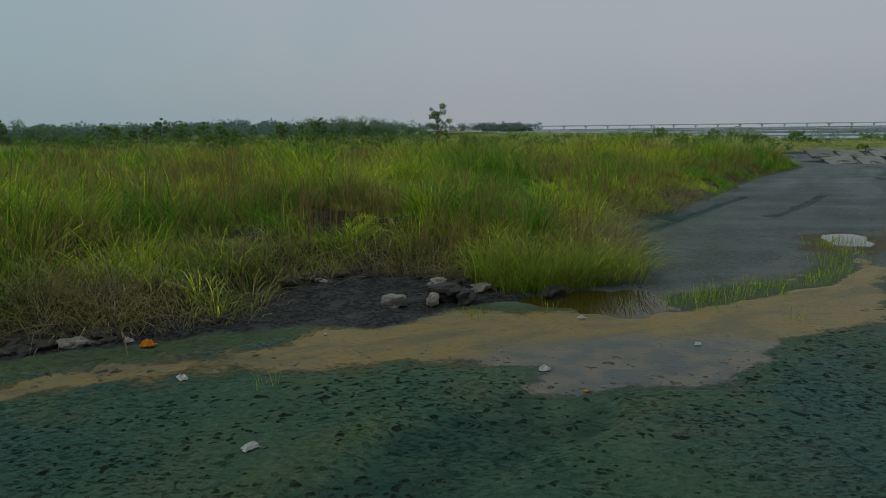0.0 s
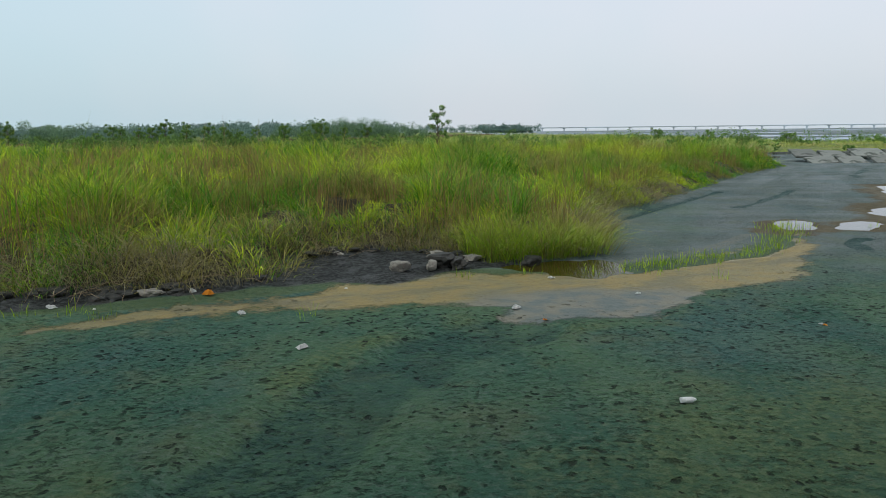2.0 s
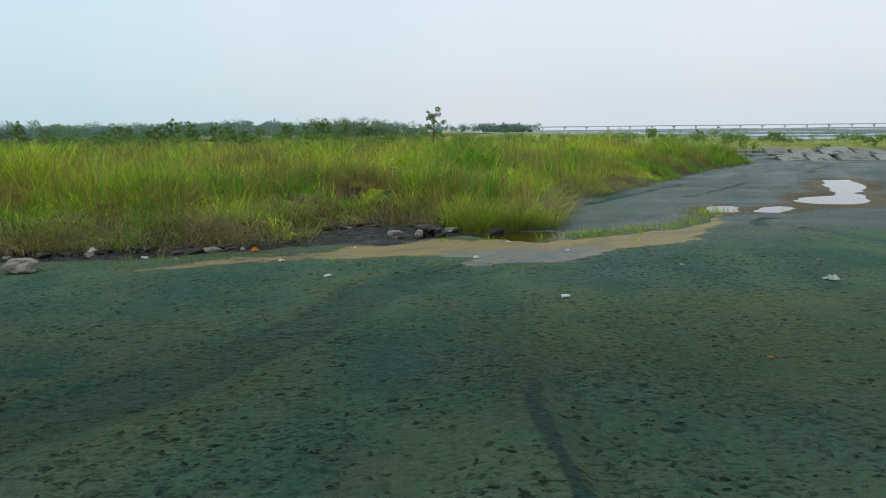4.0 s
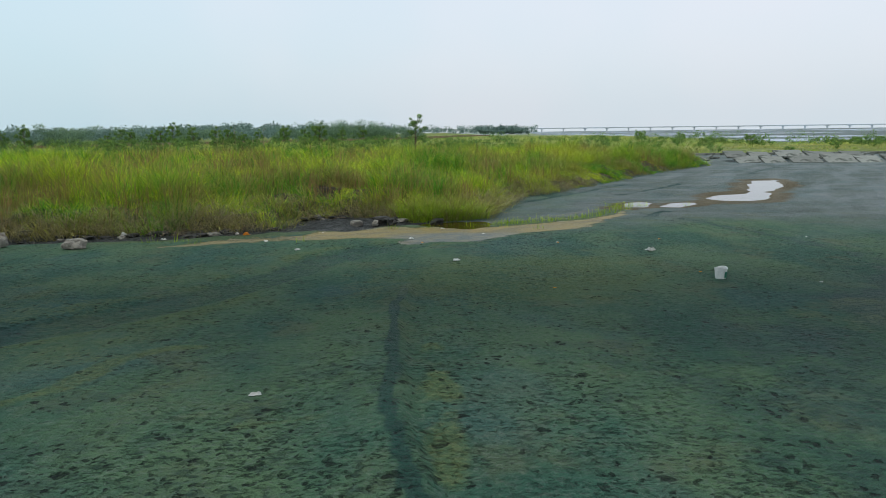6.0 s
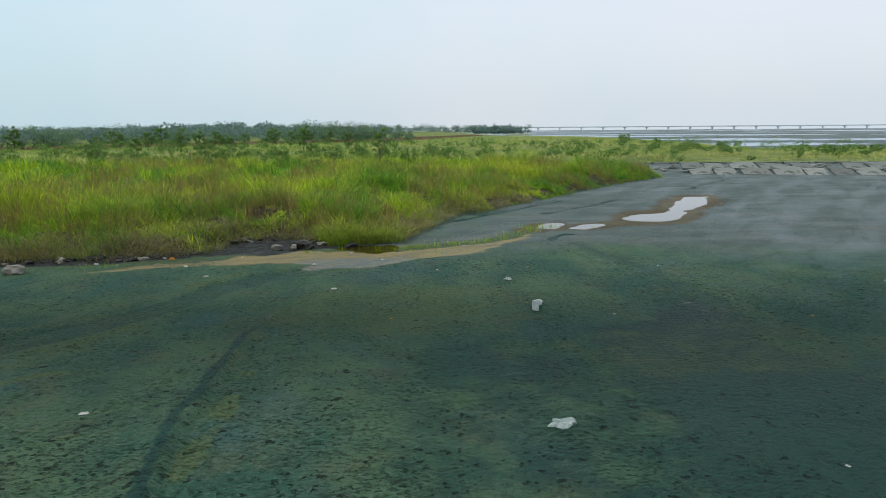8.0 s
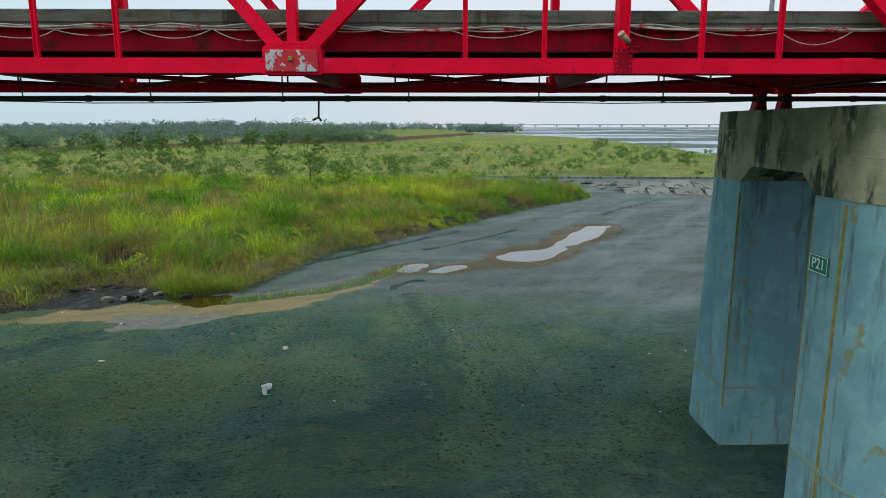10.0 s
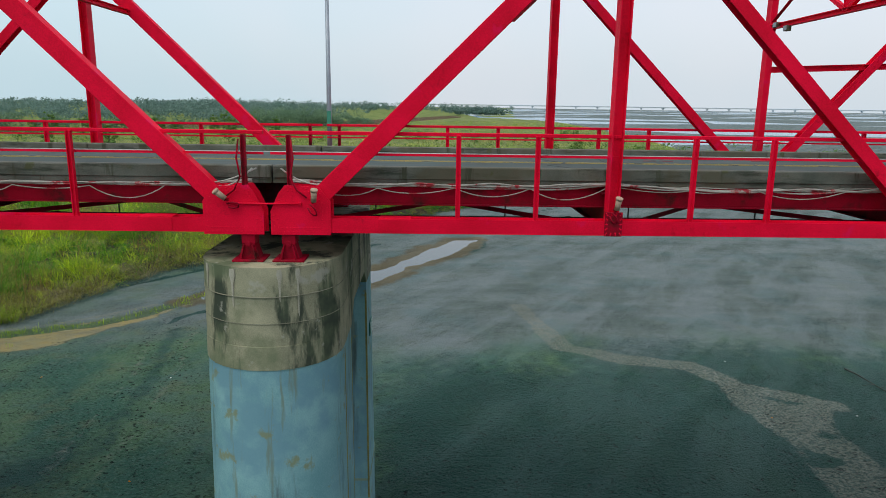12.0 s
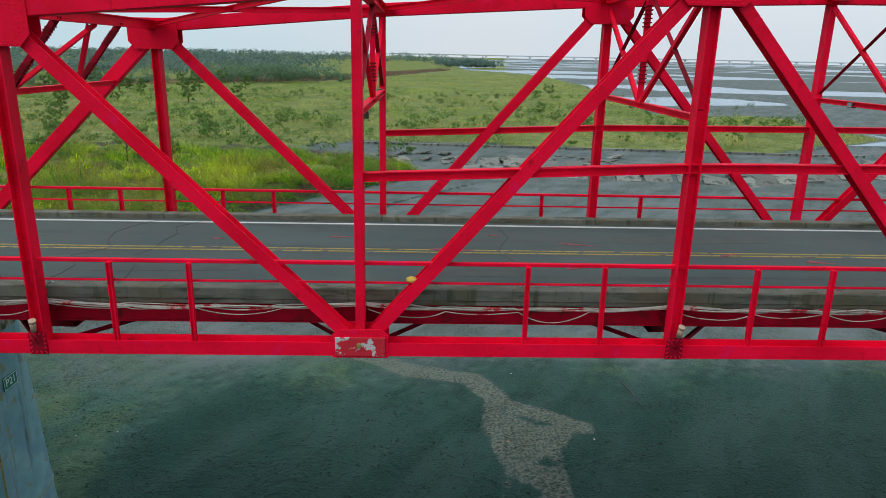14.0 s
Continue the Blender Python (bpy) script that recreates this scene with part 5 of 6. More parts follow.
copy_thing(middle_pier, Matrix.Translation((-63.2, 0, 0)))

# ---- trees and shrubs ----
def leaf_cloud(rng, centres, radii, count, size):
    """Leaf quads scattered in the outer part of uneven clumps: corners and faces."""
    per = np.maximum(1, (count * radii ** 2 / np.sum(radii ** 2)).astype(int))
    c, r = np.repeat(centres, per, 0), np.repeat(radii, per)
    n = len(c)
    d = rng.normal(size=(n, 3))
    d /= np.linalg.norm(d, axis=1)[:, None]
    p = c + d * (r * rng.uniform(0.35, 1.1, n) ** 0.6)[:, None] * np.array([1, 1, 0.8])
    u = rng.normal(size=(n, 3))
    u /= np.linalg.norm(u, axis=1)[:, None]
    v = np.cross(u, rng.normal(size=(n, 3)))
    v /= np.linalg.norm(v, axis=1)[:, None]
    s = (size * rng.uniform(0.5, 1.3, n))[:, None]
    verts = np.stack([p - u * s, p - v * s * 0.45, p + u * s, p + v * s * 0.45], 1).reshape(-1, 3)
    # Top light painted in: leaves on a clump's upper side get the lighter tone.
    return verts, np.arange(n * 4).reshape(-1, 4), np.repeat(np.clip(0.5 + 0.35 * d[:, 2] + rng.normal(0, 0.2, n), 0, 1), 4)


def build_tree(seed, height, spread, leaves, leaf, label, category="tree", bare=0.25, limbs=9):
    rng = np.random.default_rng(seed)
    tree = thing(category, label, category)
    bm = bmesh.new()
    lean = rng.normal(0, 0.04, 2) * height
    top = Vector((lean[0], lean[1], height * 0.8))
    stem = [Vector((0, 0, -0.3)), Vector((lean[0] * 0.2, lean[1] * 0.3, height * 0.3)), top]
    tube(bm, stem, 0.018 * height + 0.03, 7, 0.012)
    centres, radii = [top], [spread * 0.24]
    for k in range(limbs):
        u = bare + (0.95 - bare) * k / (limbs - 1)
        base = Vector((lean[0] * u, lean[1] * u, height * 0.8 * u))
        a = k * 2.4 + rng.random()
        reach = spread * rng.uniform(0.5, 1.0) * (1.1 - 0.6 * abs(u - 0.45))
        tip = base + Vector((math.cos(a) * reach, math.sin(a) * reach, height * rng.uniform(0.08, 0.24)))
        tube(bm, [base, (base + tip) / 2 + Vector((0, 0, 0.04 * height)), tip], 0.007 * height + 0.012, 5, 0.006)
        centres.append(tip)
        radii.append(spread * rng.uniform(0.2, 0.42) * (9 / limbs) ** 0.4)
    part("trunk", bm, BARK, tree, "grey-brown trunk and limbs")
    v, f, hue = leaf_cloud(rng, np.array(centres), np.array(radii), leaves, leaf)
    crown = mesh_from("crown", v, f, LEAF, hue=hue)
    crown.parent = tree
    return tree


def stand(tree, x, y, size=1.0, turn=0.0):
    m = Matrix.Translation((x, y, float(ground_z(x, y)))) @ pose(0, 0, 0, 0, 0, turn)
    tree.scale = (size, size, size)
    tree.matrix_basis = m @ Matrix.Diagonal((size, size, size, 1))
    return tree


stand(build_tree(1, 5.6, 1.2, 800, 0.14, "slender young tree with sparse leaves in the grass", bare=0.3, limbs=15), -26.7, 81.2)
shrub = stand(build_tree(2, 3.0, 1.8, 2000, 0.11, "dark green leafy shrub standing out of the grass", "shrub", 0.0, 18), -52, 90)
rng = random.Random(77)
SHRUBS = [(rng.uniform(-75, -12), rng.uniform(58, 105), rng.uniform(0.3, 0.6)) for _ in range(16)] + [(rng.uniform(-120, -22), rng.uniform(78, 165), rng.uniform(0.35, 0.75)) for _ in range(20)] + [(rng.uniform(-20, 60), rng.uniform(125, 260), rng.uniform(0.4, 0.9)) for _ in range(14)] + [(-38.5, 112, 1.1), (-36, 101.7, 1.0), (-54, 114.5, 1.2), (-42, 89, 0.95), (-62, 128, 1.2), (-30, 128, 0.9), (-70, 105, 1.0), (-84, 120, 1.3), (-35.2, 140, 1.2),
          (-20, 150, 1.0), (-48, 150, 1.3), (-75, 155, 1.4), (-100, 150, 1.5), (55, 160, 1.1), (62, 175, 1.0), (48, 190, 1.3), (40, 152, 0.8), (-110, 120, 1.2), (-17, 118, 0.9), (70, 300, 1.6), (58, 262, 1.4)]
for n, (x, y, s) in enumerate(SHRUBS):
    other = copy_thing(shrub, Matrix.Identity(4))
    stand(other, x, y, 0.85 * s, n * 67)


field_tree = stand(build_tree(3, 7.5, 2.3, 2200, 0.2, "bushy green tree at the far edge of the meadow", "tree", 0.06, 16), -60, 205)
for n in range(26):
    x, y = rng.uniform(-210, -45), rng.uniform(165, 290)
    stand(copy_thing(field_tree, Matrix.Identity(4)), x, y, rng.uniform(0.4, 0.95), n * 51)


for n, (x, y, size) in enumerate(((-118, 238, 1.15), (-106, 262, 0.95), (-176, 246, 1.2), (-150, 270, 1.05), (-86, 275, 1.0), (-78, 300, 1.15), (-64, 290, 0.9), (-205, 255, 1.25), (-132, 300, 1.2), (-95, 318, 1.1))):
    stand(copy_thing(field_tree, Matrix.Identity(4)), x, y, size, n * 83)


def build_woods(name, trees, label, size, leaves_each, leaf, material=None):
    """Far woodland: crowns of leaf clumps on trunks, all in one mesh."""
    rng = np.random.default_rng(len(trees))
    vs, fs, hs, base = [], [], [], 0
    for x, y, h in trees:
        z = float(ground_z(x, y))
        n = 6
        c = np.stack([x + rng.normal(0, 0.28 * h * size, n), y + rng.normal(0, 0.25 * h * size, n), z + h * rng.uniform(0.3, 0.85, n)], 1)
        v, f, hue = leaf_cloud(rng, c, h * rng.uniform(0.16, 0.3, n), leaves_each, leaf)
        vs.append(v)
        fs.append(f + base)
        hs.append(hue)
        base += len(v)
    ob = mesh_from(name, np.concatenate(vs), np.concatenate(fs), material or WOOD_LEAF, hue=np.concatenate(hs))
    tagged(ob, label, "woods", kind="stuff")


def belt(seed, n, x0, y0, x1, y1, depth, h0, h1):
    rng = np.random.default_rng(seed)
    u = rng.random(n)
    return [(x0 + (x1 - x0) * a + rng.normal(0, depth * 0.3), y0 + (y1 - y0) * a + rng.uniform(-0.5, 0.5) * depth, rng.uniform(h0, h1)) for a in u]


build_woods("bushes", belt(31, 220, -170, 130, 20, 130, 60, 1.4, 3.2) + belt(32, 260, -200, 205, 75, 215, 120, 1.6, 4.2) + belt(33, 70, 60, 130, 112, 180, 40, 1.2, 2.6),
            "low dark green bushes scattered over the meadow", 1.6, 150, 0.19, LEAF)
build_woods("woods", belt(11, 70, -85, 345, -40, 385, 30, 5, 12) + belt(12, 52, -190, 255, -110, 330, 40, 3, 10),
            "dark green belt of trees beyond the meadow", 1.0, 430, 0.36)
build_woods("woods", belt(13, 60, -330, 235, -190, 270, 40, 4, 11), "grey-green trees at the meadow's edge", 1.0, 400, 0.36, HAZED_LEAF)
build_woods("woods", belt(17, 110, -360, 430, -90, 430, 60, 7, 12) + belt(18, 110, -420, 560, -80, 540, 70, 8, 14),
            "grey-green scattered trees beyond the brown strip", 1.2, 130, 0.7, HAZED_LEAF)
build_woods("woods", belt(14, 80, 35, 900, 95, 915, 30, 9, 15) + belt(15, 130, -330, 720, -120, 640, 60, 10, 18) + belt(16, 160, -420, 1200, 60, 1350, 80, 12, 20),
            "hazy grey-green woods on the far side", 1.2, 90, 1.3, HAZED_LEAF)
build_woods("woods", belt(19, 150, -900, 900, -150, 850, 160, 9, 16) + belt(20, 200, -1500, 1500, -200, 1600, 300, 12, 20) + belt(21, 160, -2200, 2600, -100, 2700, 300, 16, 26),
            "pale hazy trees along the horizon", 1.3, 60, 2.0, HAZED_LEAF)


# ---- revetment of concrete slabs ----
def build_slab(seed, w, d, t=0.28):
    rng = np.random.default_rng(seed)
    bm = bmesh.new()
    cut = rng.uniform(-0.25, 0.25, 8)
    outline = [(-w / 2 + cut[0], -d / 2 + cut[1] * 0.5), (w / 2 + cut[2], -d / 2 + cut[3] * 0.5), (w / 2 + cut[4], d / 2 + cut[5]), (-w / 2 + cut[6], d / 2 + cut[7])]
    prism(bm, outline, -t, 0, "z", 0.03)
    return bm


def build_revetment():
    wall = thing("revetment", "sloping revetment of broken tilted grey concrete slabs", "revetment", kind="structure")
    rng = random.Random(4)
    x = 19.0
    k = 0
    while x < 92:
        w = rng.uniform(3.2, 4.6)
        y0 = 85.5 - (x - 18) * 0.19 if x < 58 else 78 + (x - 58) * 0.35
        for row, (dy, dz) in enumerate(((2.2, 0.05), (6.2, 0.62))):
            if row and rng.random() < 0.45:
                continue
            ob = part("slab", build_slab(k, w * 0.9, rng.uniform(3.0, 4.2)), SLAB, wall)
            ob.matrix_basis = Matrix.Translation((x + w / 2, y0 + dy, dz + rng.uniform(-0.15, 0.2))) @ pose(0, 0, 0, 14 + rng.uniform(-4, 4), rng.uniform(-6, 6), -8 + rng.uniform(-4, 4))
            k += 1
        x += w
    for n in range(46):
        u = rng.random()
        bx, by = 4 + 44 * u, 92 + 16 * rng.random() - 4 * u
        s = rng.uniform(0.8, 3.0)
        ob = part("slab", build_slab(100 + n, s, s * rng.uniform(0.5, 1.0), 0.25), SLAB, wall)
        ob.matrix_basis = Matrix.Translation((bx, by, float(ground_z(bx, by)) + 0.25)) @ pose(0, 0, 0, rng.uniform(-18, 18), rng.uniform(-14, 14), rng.uniform(0, 90))
    for n in range(16):
        ob = part("coping", block((0, 0, 0), (5.9, 0.7, 0.6), 0.04), SLAB, wall)
        bx = 2 + 6.0 * n
        by = 118 - 0.09 * bx
        ob.matrix_basis = Matrix.Translation((bx, by, float(ground_z(bx, by)) + 0.1)) @ pose(0, 0, 0, 0, 0, -5)


build_revetment()


# ---- far viaduct ----
def build_viaduct():
    bridge = thing("viaduct", "pale concrete viaduct across the river in the haze", "bridge", at=(300, 3300, 0))
    bridge.rotation_euler = (0, 0, radians(-3))
    part("deck", block((900, 0, 15.5), (2700, 12, 3.4), 0.2), FAR_CONCRETE, bridge)
    part("parapet", block((900, -6.2, 18.0), (2700, 0.5, 1.6)), FAR_CONCRETE, bridge)
    first = None
    for k in range(26):
        bm = block((0, 0, 6.5), (6, 6, 15), 0.3)
        box(bm, (0, 0, 13.2), (16, 8, 1.8), 0.3)
        if first is None:
            first = part("pier", bm, FAR_CONCRETE, bridge)
            first.location = (-420, 0, 0)
        else:
            bm.free()
            share("pier", first.data, FAR_CONCRETE, bridge, Matrix.Translation((-420 + 104 * k, 0, 0)))


build_viaduct()

# ---- fittings of the bridge ----
catwalk = thing("service_pipe", "grimy black service pipe slung under the deck on thin hangers", "pipe")
for k in range(20):
    a = -62.4 + 6.28 * k
    pipe = tube(bmesh.new(), [(a, 3.78, 10.22), (a + 3.14, 3.78, 10.215), (a + 6.27, 3.78, 10.22)], 0.066, 10)
    tube(pipe, [(a - 0.06, 3.78, 10.22), (a + 0.06, 3.78, 10.22)], 0.082, 10)
    smooth(part("segment", pipe, BLACK_STEEL, catwalk))
    for dx in (1.5, 4.7):
        hang = beam((a + dx, 3.78, 10.2), (a + dx, 3.78, 11.3), 0.03, 0.03, "box")
        box(hang, (a + dx, 3.78, 10.15), (0.05, 0.17, 0.02))
        part("hanger", hang, BLACK_STEEL, catwalk)
wire = bmesh.new()
tube(wire, [(-62 + 125 * k / 60, 3.5, 10.15 + 0.05 * math.sin(k * 1.1)) for k in range(61)], 0.012, 4)
part("wire", wire, BLACK_STEEL, catwalk, "thin black slack wire")
for x in (-12.85,):
    bm = tube(bmesh.new(), [(x, 3.7, 10.25), (x - 0.02, 3.7, 9.75)], 0.025, 6)
    tube(bm, [(x - 0.17, 3.7, 9.70), (x - 0.02, 3.7, 9.77), (x + 0.05, 3.7, 9.68)], 0.03, 6)
    part("bracket", bm, BLACK_STEEL, catwalk, "hanging rusty hook bracket")


def cable_bundle(seed):
    """Conduits that sag from tie to tie along the kerb: one panel's length."""
    rng = random.Random(seed)
    bundle = thing("cable_bundle", "sagging grey plastic conduits tied along the kerb", "cable", "cables along the kerb")
    for c in range(6):
        marks = [0.0, 1.62 + rng.uniform(-0.1, 0.1), 3.13 + rng.uniform(-0.3, 0.3), 4.62 + rng.uniform(-0.1, 0.1), 6.25]
        low = 11.43 - 0.012 * c + rng.uniform(-0.02, 0.03)
        ties = [11.52 - 0.012 * c] + [low + rng.uniform(-0.02, 0.02) for _ in range(3)] + [11.52 - 0.012 * c]
        pts = []
        for n, (a, b) in enumerate(zip(marks, marks[1:])):
            deep = rng.uniform(0.0, 0.05) if c < 5 else rng.choice((0.03, 0.07, 0.11, 0.17, 0.25))
            rise = rng.choice((0, 0, 0, 0.06)) if c > 2 else 0
            for k in range(10):
                u = k / 10
                h = u * u * (3 - 2 * u)
                pts.append((a + (b - a) * u, 0.41 - 0.022 * (c % 4) - 0.03 * (c // 4) + 0.02 * math.sin(5 * u + c), ties[n] + (ties[n + 1] - ties[n]) * h - deep * 4 * u * (1 - u) + rise * math.sin(math.pi * u) ** 2))
        pts.append((6.25, 0.40 - 0.022 * (c % 4) - 0.03 * (c // 4), ties[-1]))
        part("conduit", tube(bmesh.new(), pts, 0.011 + 0.0022 * (c % 5), 6), CABLE, bundle)
    return bundle


variants = [cable_bundle(1), cable_bundle(2), cable_bundle(3)]
for n, k in enumerate(list(range(-10, 0)) + list(range(0, 10))):
    start = 0.5 + PANEL * k if k >= 0 else -0.23 + PANEL * k
    if n < 3:
        variants[n].location = (start, 0, 0)
    else:
        copy_thing(variants[n % 3], Matrix.Translation((start, 0, 0)))


def floodlight():
    lamp = thing("floodlight", "small dusty brown floodlight on a bracket with a looped cable", "lamp", "floodlights on the truss")
    bm = tube(bmesh.new(), [(-0.10, -0.16, 0.12), (0.06, -0.12, -0.02)], 0.06, 12, 0.052)
    part("housing", bm, LAMP_BODY, lamp, "dusty brown cylindrical housing")
    bm = tube(bmesh.new(), [(-0.12, -0.17, 0.14), (-0.09, -0.155, 0.11)], 0.068, 12)
    part("lens_ring", bm, LAMP_BODY, lamp, "dull front ring")
    part("bracket", block((0.06, -0.05, -0.04), (0.05, 0.14, 0.05), 0.008), RED_DARK, lamp)
    loop = [(0.06 + 0.24 * math.sin(a), -0.06, -0.12 - 0.22 * (1 - math.cos(a)) * 0.8 + 0.28 * a / 3) for a in (0.0, 0.5, 1.0, 1.5, 2.0, 2.5, 3.0)]
    part("cable", tube(bmesh.new(), loop, 0.016, 6), RED_DARK, lamp)
    return lamp


lamp = floodlight()
spots = [(-0.66, 1), (1.02, -1), (-6.48, 1), (6.75, -1), (19.25, -1), (-18.98, 1), (-31.5, 1), (31.75, -1)]
for n, (x, s) in enumerate(spots):
    m = Matrix.Translation((x, -0.06 if abs(x) < 2 else -0.03, 11.22 if abs(x) < 2 else 11.12)) @ Matrix.Diagonal((s, 1, 1, 1))
    if n == 0:
        lamp.matrix_basis = m
    else:
        copy_thing(lamp, Matrix.Translation(m.translation) @ pose(0, 0, 0, 0, 0 if s > 0 else 55, 0))

for x, y, z in ((12.95, 0.55, 15.2), (12.95, 6.9, 15.3), (25.5, 5.6, 15.25), (12.95, 6.3, 15.15), (13.05, 1.2, 15.15)):
    box_thing = thing("junction_box", "grey metal junction box fixed to the sway beam", "electrical box", "junction boxes", at=(x, y, z))
    part("case", block((0, 0, 0), (0.13, 0.2, 0.15), 0.012), KERB, box_thing)
    part("lid", block((-0.072, 0, 0), (0.02, 0.17, 0.12), 0.006), GALV, box_thing)

street_lamp = thing("street_lamp", "tall grey galvanised street lamp with a curved arm", "lamp", at=(0.2, 7.95, 9.95))
part("pole", tube(bmesh.new(), [(0, 0, 0), (0, 0, 3.2), (0, -0.02, 6.0)], 0.085, 10, 0.055), GALV, street_lamp)
part("arm", tube(bmesh.new(), [(0, -0.02, 5.95), (-0.05, -0.05, 6.4), (-0.25, -0.12, 6.8), (-0.7, -0.25, 7.1), (-1.4, -0.4, 7.25)], 0.05, 8, 0.035), GALV, street_lamp)
part("head", tube(bmesh.new(), [(-1.35, -0.39, 7.24), (-1.6, -0.44, 7.28), (-2.0, -0.52, 7.28)], 0.07, 8, 0.10), GALV, street_lamp, "grey lamp head")
part("base_plate", block((0, 0, 0.03), (0.36, 0.36, 0.05), 0.01), GALV, street_lamp)
part("sticker", block((0, -0.075, 2.55), (0.12, 0.02, 0.5), 0.004), GREEN_PRINT, street_lamp, "faded green and yellow sticker")

tie = thing("tie_rod", "thin steel rod joining the two end gussets", "rod")
part("rod", tube(bmesh.new(), [(-0.55, -0.08, 11.1), (0.75, -0.08, 11.1)], 0.018, 6), RED, tie)
part("nut", block((-0.57, -0.08, 11.1), (0.05, 0.07, 0.07), 0.01), RED, tie)
part("nut", block((0.77, -0.08, 11.1), (0.05, 0.07, 0.07), 0.01), RED, tie)


for x0, x1, sag in ((-1.1, -0.12, 0.06), (-0.95, -0.2, 0.16), (1.45, 0.35, 0.1)):
    ob = thing("loose_cable", "loose grey cable looping over the end gussets", "cable", "loose cables over the pier")
    pts = [(x0 + (x1 - x0) * u, 0.3 - 0.28 * math.sin(math.pi * u), 11.45 + 0.28 * u - sag * 4 * u * (1 - u)) for u in (k / 10 for k in range(11))]
    part("conduit", tube(bmesh.new(), pts, 0.016, 6), CABLE, ob)
for x, s in ((-0.35, 1), (0.62, -1)):
    ob = thing("lamp_cable", "dark red cable hanging from the railing to a floodlight", "cable", "lamp cables")
    pts = [(x, -0.04, 12.3), (x - 0.04 * s, -0.07, 11.95), (x + 0.02 * s, -0.09, 11.6), (x - 0.1 * s, -0.1, 11.36), (x - 0.28 * s, -0.1, 11.22)]
    part("conduit", tube(bmesh.new(), pts, 0.018, 6), RED_DARK, ob)


# ---- stones, litter, driftwood ----
def build_rock(seed, size, material, label, category="rock", rough=0.25):
    rng = random.Random(seed)
    bm = bmesh.new()
    bmesh.ops.create_icosphere(bm, subdivisions=3, radius=1)
    shift = Vector((rng.random() * 50, rng.random() * 50, 0))
    for v in bm.verts:
        d = 1 + rough * 2.2 * (noise.noise(v.co * 1.1 + shift)) + rough * 0.7 * noise.noise(v.co * 3.1 + shift)
        c = v.co * d
        c.z = max(min(c.z, 0.72), -0.6)
        v.co = Vector((c.x * size[0], c.y * size[1], c.z * size[2]))
    ob = part(category, bm, material, None)
    return tagged(ob, label, category)


def lay(ob, x, y, up=0.0, turn=0.0):
    ob.matrix_basis = Matrix.Translation((x, y, float(ground_z(x, y)) + up)) @ pose(0, 0, 0, 0, 0, turn)
    return ob


MUD = surface("black_mud_clod", (0.012, 0.014, 0.012), (0.035, 0.036, 0.03), 0.7, 4, 25, relief=0.7, dist=0.04)
lay(build_rock(1, (0.30, 0.22, 0.24), ROCK, "pale grey angular boulder at the water's edge"), -28.3, 23.9, 0.14, 20)
lay(build_rock(2, (0.2, 0.16, 0.22), ROCK, "pale brown stone set in black mud"), -27.35, 23.95, 0.16, 80)
lay(build_rock(3, (0.38, 0.3, 0.3), MUD, "black muddy lump of rock beside pale stones", rough=0.4), -27.0, 24.35, 0.2, 10)
lay(build_rock(4, (0.3, 0.25, 0.26), MUD, "black muddy clod below the grass bank", rough=0.4), -26.5, 24.1, 0.14, 50)
lay(build_rock(5, (0.34, 0.26, 0.24), MUD, "muddy stone half under drooping grass"), -24.3, 24.9, 0.12, 33)
lay(build_rock(6, (0.38, 0.27, 0.28), ROCK, "pale angular boulder on dark mud", rough=0.3), -38.9, 17.6, 0.2, 15)
lay(build_rock(7, (0.24, 0.2, 0.28), ROCK, "small pale boulder beside the grass"), -42.2, 18.2, 0.2, 60)
lay(build_rock(8, (0.26, 0.22, 0.3), ROCK, "pale upright stone near the bank"), -42.9, 19.2, 0.25, 100)
rng = random.Random(9)
for n in range(46):
    u = rng.random()
    x, y = -46 + 20 * u, 0
    edge_y = float(np.interp(x, [p[0] for p in FIELD[1:13]], [p[1] for p in FIELD[1:13]]))
    y = edge_y + rng.uniform(-1.1, 0.5)
    s = rng.uniform(0.08, 0.3)
    lay(build_rock(20 + n, (s * 1.3, s, s * 0.7), MUD if rng.random() < 0.8 else ROCK, "lump of dark dried mud under the bank", "clod", 0.4), x, y, s * 0.15, rng.uniform(0, 180))


def scrap(seed, x, y, w, d, h, material, label, category="litter"):
    """A crumpled sheet of plastic with thickness."""
    rng = np.random.default_rng(seed)
    bm = bmesh.new()
    n = 5
    top = [[bm.verts.new(((i / n - 0.5) * w * rng.uniform(0.8, 1.1), (j / n - 0.5) * d * rng.uniform(0.8, 1.1), h * rng.uniform(0.25, 1.0) * (1 if 0 < i < n and 0 < j < n else 0.25))) for j in range(n + 1)] for i in range(n + 1)]
    for i in range(n):
        for j in range(n):
            bm.faces.new((top[i][j], top[i + 1][j], top[i + 1][j + 1], top[i][j + 1]))
    bmesh.ops.solidify(bm, geom=bm.faces, thickness=0.012)
    ob = tagged(part("litter", bm, material, None), label, category)
    return lay(ob, x, y, 0.015, seed * 41)


scrap(1, -29.7, 16.35, 0.24, 0.16, 0.07, PLASTIC, "crumpled white plastic scrap on dark sand")
scrap(2, -25.4, 19.3, 0.22, 0.2, 0.10, PLASTIC, "white paper carton lying on wet silt")
scrap(3, -31.6, 19.15, 0.3, 0.16, 0.08, PLASTIC, "white plastic scrap at the edge of the silt")
scrap(4, -32.9, 20.9, 0.28, 0.22, 0.16, ORANGE, "orange plastic scrap at the foot of the bank")
scrap(5, -24.0, 22.7, 0.2, 0.14, 0.07, PLASTIC, "small white scrap on orange silt")
